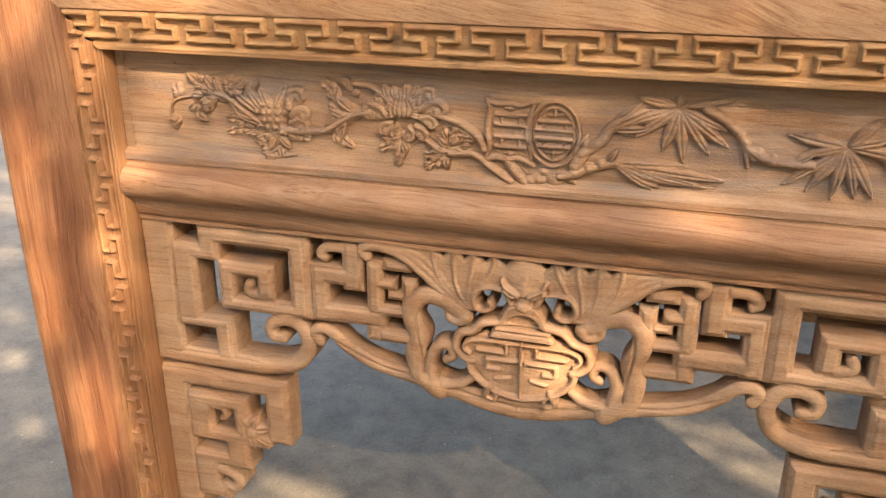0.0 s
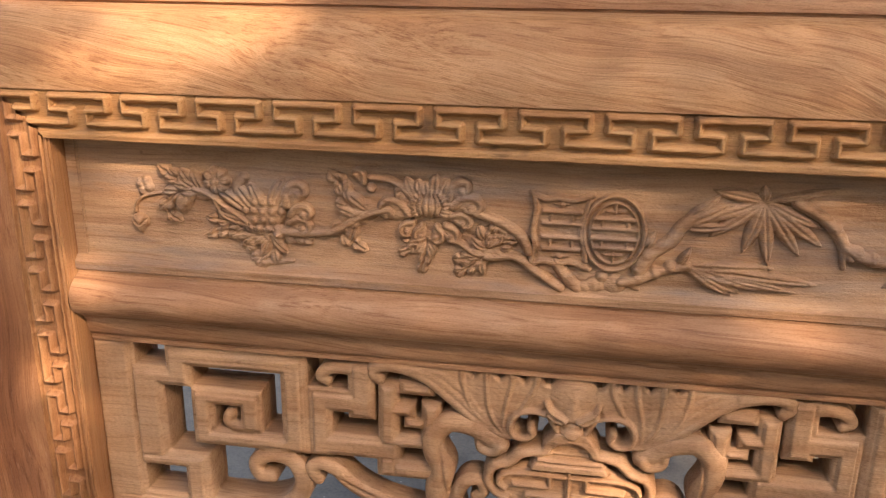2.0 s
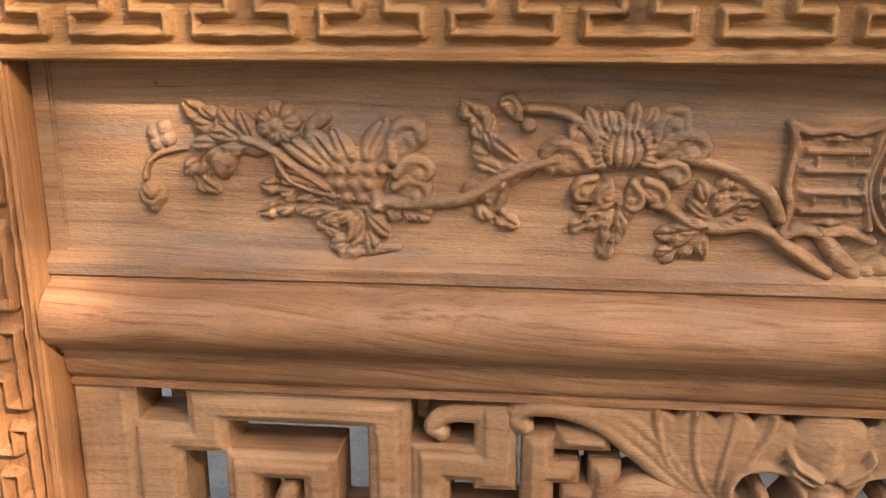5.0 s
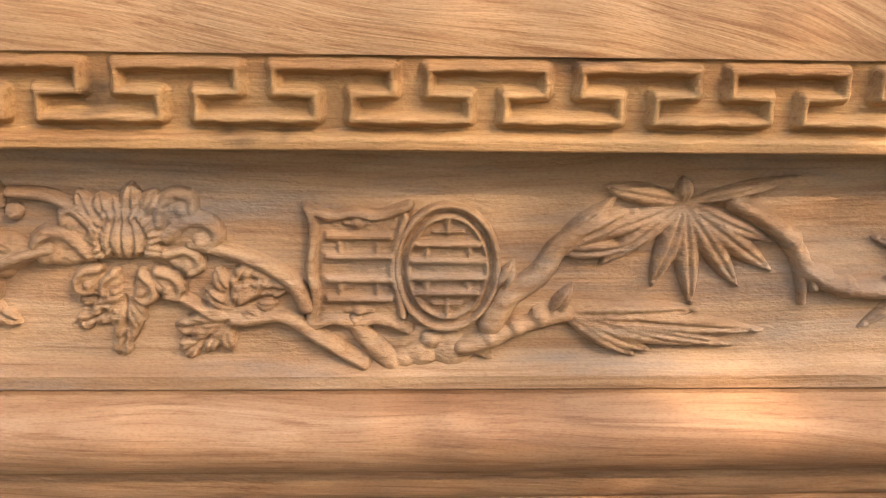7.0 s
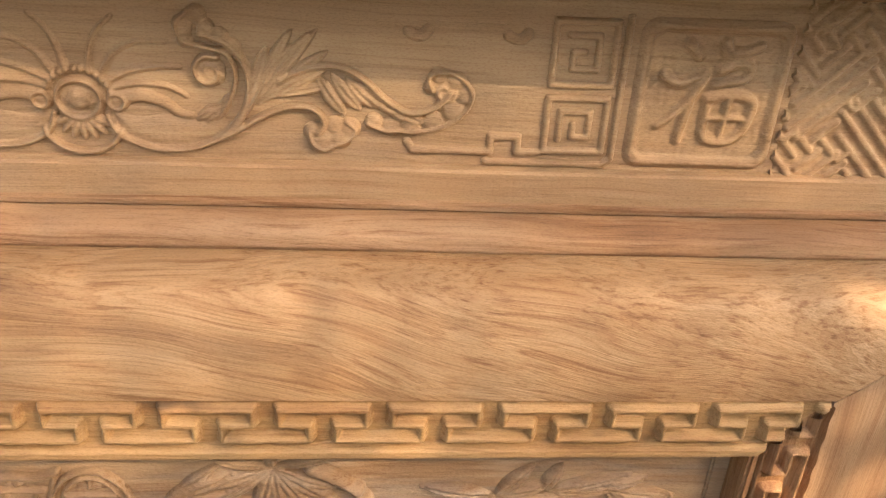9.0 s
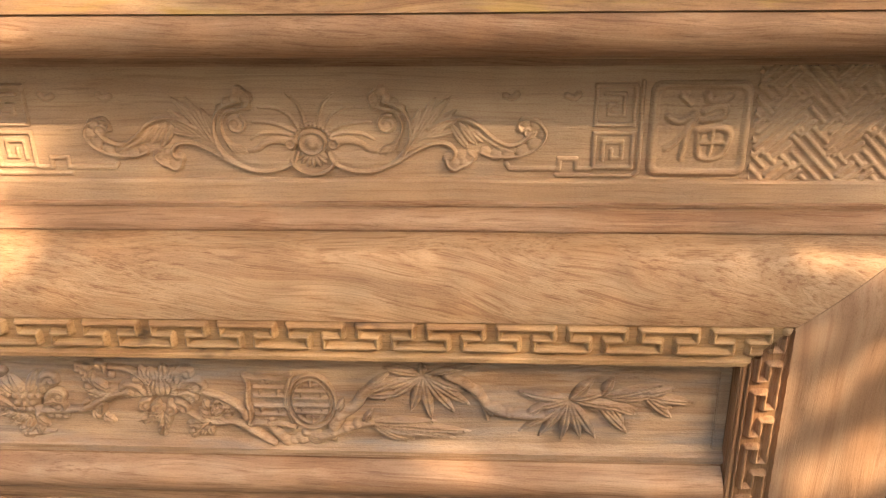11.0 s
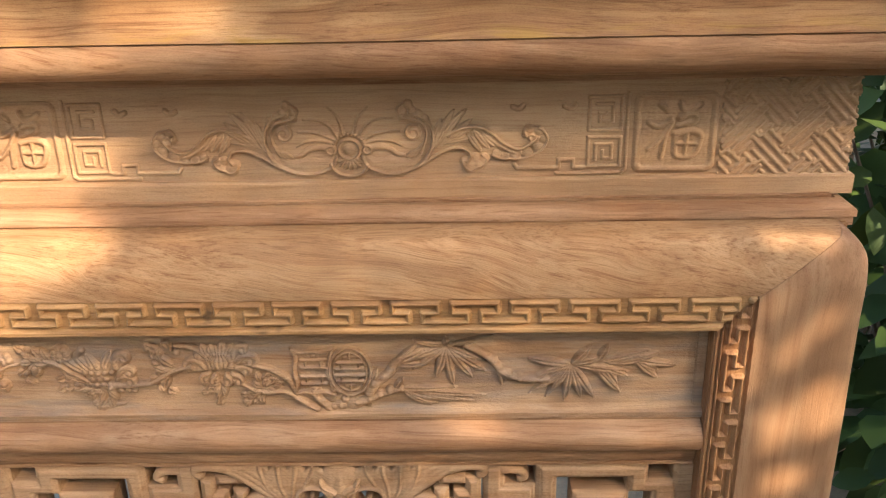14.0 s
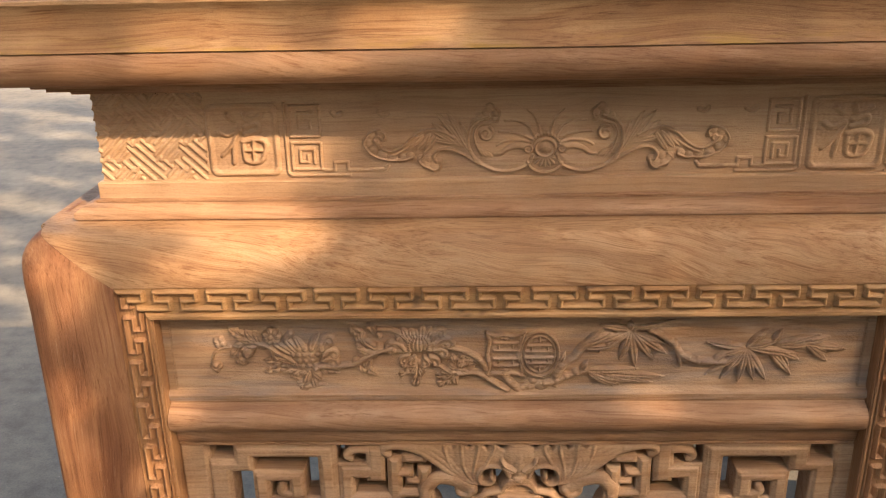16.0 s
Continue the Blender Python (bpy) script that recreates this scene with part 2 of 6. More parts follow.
def solid(name, verts, faces, smooth=True, sharp=35):
    me = bpy.data.meshes.new(name)
    me.from_pydata([Vector(v) - BASE for v in verts], [], faces)
    bm = bmesh.new()
    bm.from_mesh(me)
    bmesh.ops.recalc_face_normals(bm, faces=bm.faces)
    for f in bm.faces:
        f.smooth = smooth
    lim = radians(sharp)
    for e in bm.edges:
        if len(e.link_faces) == 2 and e.calc_face_angle(0) > lim:
            e.smooth = False
    bm.to_mesh(me)
    bm.free()
    return me


def part(name, bm, material, parent, label=""):
    me = bpy.data.meshes.new(name)
    bm.to_mesh(me)
    bm.free()
    return link(name, me, material, parent, label)


def prism_x(name, profile, xl, xr, material, parent, label="", seg=1, lift=0.0):
    """A moulding along x: a closed (y, z) profile; xl, xr may be functions of (y, z)."""
    n = len(profile)
    verts, faces = [], []
    for i in range(seg + 1):
        for y, z in profile:
            a = xl(y, z) if callable(xl) else xl
            b = xr(y, z) if callable(xr) else xr
            x = a + (b - a) * i / seg
            w = lift * noise.noise((x * 3.0, z * 4, 7.0))
            verts.append((x, y + w, z + w))
    for i in range(seg):
        for j in range(n):
            k = (j + 1) % n
            faces.append((i * n + j, i * n + k, (i + 1) * n + k, (i + 1) * n + j))
    faces.append(tuple(range(n)))
    faces.append(tuple(seg * n + j for j in reversed(range(n))))
    return link(name, solid(name, verts, faces), material, parent, label)


def ring(name, profile, x0, x1, y0, y1, material, parent, label="", seg=10):
    """A moulding that runs round a rectangle: a closed profile of (outward, z), mitred at the corners."""
    n = len(profile)
    path = []
    for (ax, ay, dx, dy), (bx, by, ex, ey) in (((x0, y0, -1, -1), (x1, y0, 1, -1)), ((x1, y0, 1, -1), (x1, y1, 1, 1)),
                                              ((x1, y1, 1, 1), (x0, y1, -1, 1)), ((x0, y1, -1, 1), (x0, y0, -1, -1))):
        for i in range(seg):
            f = i / seg
            path.append((ax + (bx - ax) * f, ay + (by - ay) * f, dx + (ex - dx) * f, dy + (ey - dy) * f))
    verts = []
    for px, py, dx, dy in path:
        for o, z in profile:
            w = 0.0011 * noise.noise((px * 3.1, py * 3.1, z * 5))
            verts.append((px + dx * o, py + dy * o + w, z + w))
    m = len(path)
    faces = [(i * n + j, i * n + (j + 1) % n, ((i + 1) % m) * n + (j + 1) % n, ((i + 1) % m) * n + j) for i in range(m) for j in range(n)]
    return link(name, solid(name, verts, faces), material, parent, label)


def arc(cy, cz, ry, rz, a0, a1, n):
    return [(cy + ry * math.cos(radians(a0 + (a1 - a0) * i / n)), cz + rz * math.sin(radians(a0 + (a1 - a0) * i / n))) for i in range(n + 1)]


def board(name, rows, thick, material, parent, label="", rl=0.0, rr=0.0, cols=14):
    """An upright board: rows of (z, left x, right x, front y) from the top down; rl, rr round the front's outer edges."""
    verts, faces = [], []
    us = [i / cols for i in range(cols + 1)]
    us = sorted(set(us + [0.004, 0.012, 0.03, 0.05, 0.95, 0.97, 0.988, 0.996]))
    m = len(us)
    for z, a, b, y in rows:
        for u in us:
            x = a + (b - a) * u
            back = 0.0
            if rl and x - a < rl:
                back = max(back, rl - math.sqrt(max(0, rl * rl - (rl - (x - a)) ** 2)))
            if rr and b - x < rr:
                back = max(back, rr - math.sqrt(max(0, rr * rr - (rr - (b - x)) ** 2)))
            verts.append((x, y + back + 0.0008 * noise.noise((x * 9, 1.0, z * 9)), z))
    k = len(rows)
    off = k * m
    for z, a, b, y in rows:
        for u in us:
            verts.append((a + (b - a) * u, y + thick, z))
    for i in range(k - 1):
        for j in range(m - 1):
            q = (i * m + j, i * m + j + 1, (i + 1) * m + j + 1, (i + 1) * m + j)
            faces.append(q)
            faces.append(tuple(off + v for v in reversed(q)))
        for j in (0, m - 1):
            faces.append((i * m + j, (i + 1) * m + j, off + (i + 1) * m + j, off + i * m + j))
    for i in (0, k - 1):
        for j in range(m - 1):
            faces.append((i * m + j, i * m + j + 1, off + i * m + j + 1, off + i * m + j))
    return link(name, solid(name, verts, faces), material, parent, label)


def block(name, x0, x1, y0, y1, z0, z1, material, parent, label="", r=0.003):
    bm = bmesh.new()
    bmesh.ops.create_cube(bm, size=1)
    bmesh.ops.scale(bm, vec=(x1 - x0, y1 - y0, z1 - z0), verts=bm.verts)
    bmesh.ops.translate(bm, vec=Vector(((x0 + x1) / 2, (y0 + y1) / 2, (z0 + z1) / 2)) - BASE, verts=bm.verts)
    bmesh.ops.bevel(bm, geom=bm.edges[:], offset=r, segments=2, affect="EDGES")
    return part(name, bm, material, parent, label)


# ---- carving: heights over a small patch of the front, from strokes, petals, discs and bars ----
def spline(pts, n=8, closed=False):
    p = [np.array(q, float) for q in pts]
    if len(p) < 3:
        return p
    out = []
    k = len(p)
    for i in range(k if closed else k - 1):
        a, b, c, d = ((p[(i - 1) % k], p[i], p[(i + 1) % k], p[(i + 2) % k]) if closed else
                      (p[max(i - 1, 0)], p[i], p[i + 1], p[min(i + 2, k - 1)]))
        for j in range(n):
            t = j / n
            out.append(0.5 * (2 * b + (c - a) * t + (2 * a - 5 * b + 4 * c - d) * t * t + (3 * b - a - 3 * c + d) * t ** 3))
    out.append(p[0] if closed else p[-1])
    return out


class Carving:
    def __init__(self, x0, x1, z0, z1, step=0.0012):
        self.step = step
        self.x = np.arange(x0, x1 + step, step)
        self.z = np.arange(z0, z1 + step, step)
        self.X, self.Z = np.meshgrid(self.x, self.z)
        self.D = np.full(self.X.shape, 0.05)
        self.H = np.zeros(self.X.shape)

    def win(self, xa, xb, za, zb):
        m = 0.008
        i0, i1 = np.searchsorted(self.z, (za - m, zb + m))
        j0, j1 = np.searchsorted(self.x, (xa - m, xb + m))
        return slice(i0, i1), slice(j0, j1)

    def put(self, s, d, h):
        self.D[s] = np.minimum(self.D[s], d)
        self.H[s] = np.maximum(self.H[s], np.where(d < 0, h, 0))

    def stroke(self, pts, w, h, w1=None, closed=False, smooth=True, flat=False, groove=0.0):
        p = spline(pts, 7, closed) if smooth else [np.array(q, float) for q in pts]
        if closed and not smooth:
            p = p + [p[0]]
        w1 = w if w1 is None else w1
        wm = max(w, w1)
        q = np.array(p)
        s = self.win(q[:, 0].min() - wm, q[:, 0].max() + wm, q[:, 1].min() - wm, q[:, 1].max() + wm)
        X, Z = self.X[s], self.Z[s]
        if X.size == 0:
            return
        best = np.full(X.shape, 9.0)
        wid = np.full(X.shape, w)
        k = len(p) - 1
        for i in range(k):
            a, b = p[i], p[i + 1]
            v = b - a
            L = float(v @ v) or 1e-12
            t = np.clip(((X - a[0]) * v[0] + (Z - a[1]) * v[1]) / L, 0, 1)
            r = np.hypot(X - a[0] - t * v[0], Z - a[1] - t * v[1])
            ww = w + (w1 - w) * (i + t) / k
            near = r - ww < best
            best = np.where(near, r - ww, best)
            wid = np.where(near, ww, wid)
        rel = np.clip((best + wid) / np.maximum(wid, 1e-6), 0, 1)
        hh = h * (np.clip((1 - rel) * 2.2, 0, 1) ** 0.6 if flat else np.sqrt(1 - rel ** 2)) * np.clip(wid / wm, 0.35, 1)
        if groove:
            hh = hh - groove * np.exp(-((rel - 0.55) / 0.16) ** 2)
        self.put(s, best, hh)

    def petal(self, x, z, a, L, W, h, vein=0.35, tip=0.6, bend=0.0, rise=0.0, blunt=0.8):
        """A leaf or petal from (x, z) towards a degrees; rise lifts its tip."""
        s = self.win(x - L * 1.15, x + L * 1.15, z - L * 1.15, z + L * 1.15)
        X, Z = self.X[s] - x, self.Z[s] - z
        ca, sa = math.cos(radians(a)), math.sin(radians(a))
        u = (X * ca + Z * sa) / L
        v = -X * sa + Z * ca - bend * L * np.clip(u, 0, 1) ** 2
        uc = np.clip(u, 0.001, 0.999)
        w = W * np.sin(np.pi * uc ** tip) ** blunt + 1e-5
        d = np.maximum(np.abs(v) - w, np.maximum(-u, u - 1) * L)
        r = np.clip(np.abs(v) / w, 0, 1)
        hh = h * (1 - r ** 2) ** 0.5 * (0.55 + 0.45 * np.sin(np.pi * uc)) * (1 + rise * uc) - vein * h * np.exp(-(v / (0.16 * W)) ** 2) * (uc < 0.92)
        self.put(s, d * 0.8, np.maximum(hh, 0.0002))

    def disc(self, x, z, r, h, rz=None):
        rz = rz or r
        s = self.win(x - r, x + r, z - rz, z + rz)
        q = np.hypot((self.X[s] - x) / r, (self.Z[s] - z) / rz)
        self.put(s, (q - 1) * min(r, rz), h * np.sqrt(np.clip(1 - q * q, 0, 1)))

    def bar(self, x0, x1, z0, z1, h, edge=0.004, round_=0.0):
        s = self.win(x0, x1, z0, z1)
        qx = np.abs(self.X[s] - (x0 + x1) / 2) - (x1 - x0) / 2 + round_
        qz = np.abs(self.Z[s] - (z0 + z1) / 2) - (z1 - z0) / 2 + round_
        d = np.minimum(np.maximum(qx, qz), 0) + np.hypot(np.maximum(qx, 0), np.maximum(qz, 0)) - round_
        self.put(s, d, h * np.clip(-d / edge, 0, 1) ** 0.7)

    def stepped(self, x0, x1, z0, z1, h):
        """A flat bar with a narrow lower lip along its edges."""
        s = self.win(x0, x1, z0, z1)
        d = np.maximum(np.abs(self.X[s] - (x0 + x1) / 2) - (x1 - x0) / 2, np.abs(self.Z[s] - (z0 + z1) / 2) - (z1 - z0) / 2)
        self.put(s, d, h * (0.52 * np.clip(-d / 0.0022, 0, 1) ** 0.6 + 0.48 * np.clip((-d - 0.0048) / 0.0030, 0, 1) ** 0.7))

    def fill(self, pts, h, edge=0.004, smooth=True, lean=0.0):
        """A raised field within a closed outline; lean lifts it towards its top."""
        q = np.array(spline(pts, 6, True) if smooth else list(pts) + [pts[0]], float)
        s = self.win(q[:, 0].min(), q[:, 0].max(), q[:, 1].min(), q[:, 1].max())
        X, Z = self.X[s], self.Z[s]
        best = np.full(X.shape, 9.0)
        inside = np.zeros(X.shape, bool)
        for a, b in zip(q[:-1], q[1:]):
            v = b - a
            t = np.clip(((X - a[0]) * v[0] + (Z - a[1]) * v[1]) / (float(v @ v) or 1e-12), 0, 1)
            best = np.minimum(best, np.hypot(X - a[0] - t * v[0], Z - a[1] - t * v[1]))
            if abs(v[1]) > 1e-12:
                inside ^= ((a[1] > Z) != (b[1] > Z)) & (X < a[0] + v[0] * (Z - a[1]) / v[1])
        d = np.where(inside, -best, best)
        up = (Z - q[:, 1].min()) / max(q[:, 1].max() - q[:, 1].min(), 1e-6)
        self.put(s, d, (h + lean * up) * np.clip(-d / edge, 0, 1) ** 0.6)

    def sink(self, pts, h, smooth=True):
        """Lower what stands within a closed outline to height h."""
        low = Carving(self.x[0], self.x[-1], self.z[0], self.z[-1], self.step)
        low.fill(pts, 1.0, 0.0022, smooth)
        f = low.H[:self.H.shape[0], :self.H.shape[1]]
        self.H = np.minimum(self.H, h + (self.H - h) * (1 - np.clip(f, 0, 1)))

    def dig(self, pts, w, depth, smooth=True):
        """A groove cut into what stands there."""
        p = spline(pts, 6) if smooth else [np.array(q, float) for q in pts]
        q = np.array(p)
        s = self.win(q[:, 0].min() - w, q[:, 0].max() + w, q[:, 1].min() - w, q[:, 1].max() + w)
        X, Z = self.X[s], self.Z[s]
        best = np.full(X.shape, 9.0)
        for a, b in zip(p[:-1], p[1:]):
            v = b - a
            t = np.clip(((X - a[0]) * v[0] + (Z - a[1]) * v[1]) / (float(v @ v) or 1e-12), 0, 1)
            best = np.minimum(best, np.hypot(X - a[0] - t * v[0], Z - a[1] - t * v[1]))
        self.H[s] = np.maximum(self.H[s] - depth * np.exp(-(best / w) ** 2 * 1.5), 0.0)

    def mesh(self, name, y, depth, blur=1, wear=0.0004):
        """The carved front at plane y, with sides that run depth back."""
        D, H, st = self.D, self.H.copy(), self.step
        for _ in range(blur):
            P = np.pad(H, 1, mode="edge")
            H = (P[1:-1, 1:-1] * 4 + P[:-2, 1:-1] + P[2:, 1:-1] + P[1:-1, :-2] + P[1:-1, 2:]) / 8
        ins = D < 0
        cell = (ins[:-1, :-1].astype(int) + ins[1:, :-1] + ins[:-1, 1:] + ins[1:, 1:]) >= 2
        gz, gx = np.gradient(D, st)
        gl = np.maximum(np.hypot(gx, gz), 1e-6)
        use = np.zeros(D.shape, bool)
        use[:-1, :-1] |= cell
        use[1:, :-1] |= cell
        use[:-1, 1:] |= cell
        use[1:, 1:] |= cell
        full = np.zeros(D.shape, int)
        for a, b in ((slice(0, -1), slice(0, -1)), (slice(1, None), slice(0, -1)), (slice(0, -1), slice(1, None)), (slice(1, None), slice(1, None))):
            full[a, b] += cell
        rim = use & (full < 4)
        mv = np.where(rim, np.clip(D / gl, -st * 0.9, st * 0.9), 0)
        X, Z = self.X - mv * gx / gl, self.Z - mv * gz / gl
        H = H + wear * np.sin(self.X * 611 + 3 * np.sin(self.Z * 233)) * np.sin(self.Z * 487 + 2 * np.sin(self.X * 171)) * (H > 0.001)
        idx = np.full(D.shape, -1)
        idx[use] = np.arange(use.sum())
        co = np.stack([X[use] - BASE.x, (y - H)[use] - BASE.y, Z[use] - BASE.z], 1)
        quads = np.stack([idx[:-1, :-1][cell], idx[:-1, 1:][cell], idx[1:, 1:][cell], idx[1:, :-1][cell]], 1)
        # sides, from the cells' open edges
        pad = np.pad(cell, 1)
        sides = []
        for i, j in np.argwhere(cell):
            a, b, c, d = idx[i, j], idx[i, j + 1], idx[i + 1, j + 1], idx[i + 1, j]
            if not pad[i, j + 1]:
                sides.append((b, a))
            if not pad[i + 2, j + 1]:
                sides.append((d, c))
            if not pad[i + 1, j]:
                sides.append((a, d))
            if not pad[i + 1, j + 2]:
                sides.append((c, b))
        n0 = len(co)
        ring_ids = sorted({v for e in sides for v in e})
        m1 = {v: n0 + k for k, v in enumerate(ring_ids)}
        m2 = {v: n0 + len(ring_ids) + k for k, v in enumerate(ring_ids)}
        front = co[ring_ids]
        back = front.copy()
        back[:, 1] = y + depth - BASE.y
        co = np.concatenate([co, front, back])
        faces = quads.tolist() + [(m1[a], m1[b], m2[b], m2[a]) for a, b in sides]
        me = bpy.data.meshes.new(name)
        me.from_pydata(co.tolist(), [], faces)
        me.polygons.foreach_set("use_smooth", [True] * len(faces))
        me.update()
        return me


def carve(name, c, y, depth, material, parent, label="", blur=1, wear=0.0003):
    return link(name, c.mesh(name, y, depth, blur, wear), material, parent, label)

# ---- ground ----
def ground_sheet():
    bm = bmesh.new()
    bmesh.ops.create_grid(bm, x_segments=60, y_segments=60, size=150)
    for v in bm.verts:
        v.co.x, v.co.y = (math.copysign(abs(c / 150) ** 3 * 150, c) for c in (v.co.x, v.co.y))
        v.co.z = 0.004 * noise.noise((v.co.x * 0.8, v.co.y * 0.8, 0)) if v.co.length < 20 else 0
    me = bpy.data.meshes.new("ground")
    bm.to_mesh(me)
    bm.free()
    me.materials.append(M_GROUND)
    ob = new("ground", me)
    tagged(ob, "grey worn concrete yard with dappled shade", "ground", kind="structure")


ground_sheet()

# ---- the altar table ----
table = new("altar_table")
table.location = (BASE.x, BASE.y, 0)
tagged(table, "unvarnished carved rosewood altar table standing on a concrete yard", "table")

FX0, FX1, FY0, FY1 = -0.822, 0.550, 1.068, 1.32      # frieze box
LX0, LX1 = -0.928, 0.557                              # outer faces of the legs
FRET = 0.960                                          # front of the key borders
PANEL = 0.989                                         # ground of the carved panel
LATT = 1.000                                          # front of the openwork


def cornice():
    # upper board with a hollowed face and a thin lip, then a half-round with fillets under it
    up = [(-0.10, 1.786), (0.118, 1.785), (0.1225, 1.7825), (0.1230, 1.778), (0.1190, 1.772)]
    up += [(0.1175 - 0.004 * math.sin(math.pi * i / 6), 1.770 - 0.056 * i / 6) for i in range(7)]
    up += [(0.115, 1.7125), (-0.10, 1.7125)]
    ring("top_board", up, FX0, FX1, FY0, FY1, W_TOP, table, "thick tabletop edge with hollowed face and pale rubbed lip")
    lo = [(-0.10, 1.7120), (0.1140, 1.7120), (0.1148, 1.7108)]
    lo += [(0.082 + 0.0335 * math.cos(radians(a)), 1.6985 + 0.0345 * math.sin(radians(a)) * (0.7 if a > 0 else 1)) for a in range(12, -91, -6)]
    lo += [(0.060, 1.664), (0.060, 1.657), (0.045, 1.657), (0.045, 1.650), (0.022, 1.650), (0.020, 1.642), (0.006, 1.640), (-0.10, 1.640)]
    ring("cornice_moulding", lo, FX0, FX1, FY0, FY1, W_RAIL, table, "half-round moulding with stepped fillets, reddish brown")
    block("top_panel", FX0 - 0.116, FX1 + 0.116, FY0 - 0.116, FY1 + 0.116, 1.780, 1.7868, M_TABLETOP, table, "tabletop in an even pale tan, sky glare put into its colour")


def frieze():
    body = ring("frieze_panel", [(-0.02, 1.640), (0.0, 1.640), (0.0, 1.5050), (0.0065, 1.5035), (0.008, 1.5015), (0.008, 1.476), (-0.02, 1.476)], FX0, FX1, FY0, FY1, W_FRIEZE, table,
                "low-relief carved frieze of plain pale wood")
    return body


def ledge():
    pr = [(-0.03, 1.4778), (0.0095, 1.4778), (0.0125, 1.4765), (0.0125, 1.4728), (0.0105, 1.4722), (0.0105, 1.4712), (0.0150, 1.4712), (0.0165, 1.4735)]
    pr += [(0.0165 + 0.0225 * i / 6, 1.4735 - 0.0105 * (i / 6) ** 1.4 + 0.0012 * math.sin(math.pi * i / 6)) for i in range(1, 6)]
    pr += [(0.0385, 1.4632), (0.0395, 1.4615), (0.0395, 1.4530), (0.0365, 1.4518), (0.0365, 1.440), (-0.03, 1.440)]
    ring("waist_moulding", pr, FX0, FX1 - 0.034, FY0, FY1, W_RAIL, table, "stepped waist moulding of reddish wood")


def bow(z):
    """Front of the wide rail and of the legs: bulging below, drawn back towards the waist."""
    if z <= 1.375:
        return 0.962
    u = (z - 1.375) / 0.0745
    return 0.962 + 0.024 * u ** 1.6 + 0.036 * u ** 24


cornice()
FRIEZE = frieze()
ledge()


def front_rail():
    rows = []
    for i in range(25):
        z = 1.4495 - (1.4495 - 1.366) * (i / 24) ** 1.8
        t = (z - 1.364) * 1.35
        rows.append((z, -0.790 - t + 0.0012, 0.413 + t - 0.0012, bow(z)))
    board("front_rail", rows, 0.06, W_BOARD, table, "wide bowed rail with swirling grain", cols=60)
    block("rail_top", LX0 + 0.012, LX1 - 0.012, 1.026, FY1 + 0.08, 1.425, 1.4475, W_BOARD, table)


def leg_rows(left):
    rows = []
    for i in range(17):
        z = 1.4485 - (1.4485 - 1.364) * (i / 16) ** 1.8
        t = (z - 1.364) * 1.35
        k = max(0.0, (z - 1.405) / 0.042)
        inn = 0.024 * k * k
        rows.append((z, LX0 + inn, max(-0.790 - t, LX0 + inn + 0.006), bow(z)) if left else (z, min(0.413 + t, LX1 - inn - 0.006), LX1 - inn, bow(z)))
    for i in range(1, 25):
        z = 1.364 - (1.364 - FLOOR) * i / 24
        w = 0.003 * math.sin(z * 5)
        rows.append((z, LX0 + w, -0.790, 0.962) if left else (z, 0.413, LX1 - w, 0.962))
    return rows


front_rail()
board("leg", leg_rows(True), 0.13, W_LEG, table, "square leg with bowed shoulder, orange-brown", rl=0.012, cols=16)
board("leg", leg_rows(False), 0.13, W_LEG_PALE, table, "square leg with bowed shoulder, pale tan wood", rr=0.012, cols=16)
for xa, xb in ((LX0, LX0 + 0.05), (LX1 - 0.05, LX1)):
    block("leg", xa, xb, FY1 + 0.02, FY1 + 0.08, FLOOR, 1.43, W_LEG, table, r=0.01)
for xa in (LX0 + 0.02, LX1 - 0.05):
    block("side_rail", xa, xa + 0.03, 1.05, FY1, 1.07, 1.43, W_BOARD, table)
# Unseen; carried low to keep back light off the ground under the table.
block("back_rail", LX0 + 0.1, LX1 - 0.1, FY1 + 0.045, FY1 + 0.07, 0.86, 1.43, W_BOARD, table)
block("panel_core", -0.74, 0.362, 1.000, 1.03, 1.075, 1.44, W_PANEL, table)


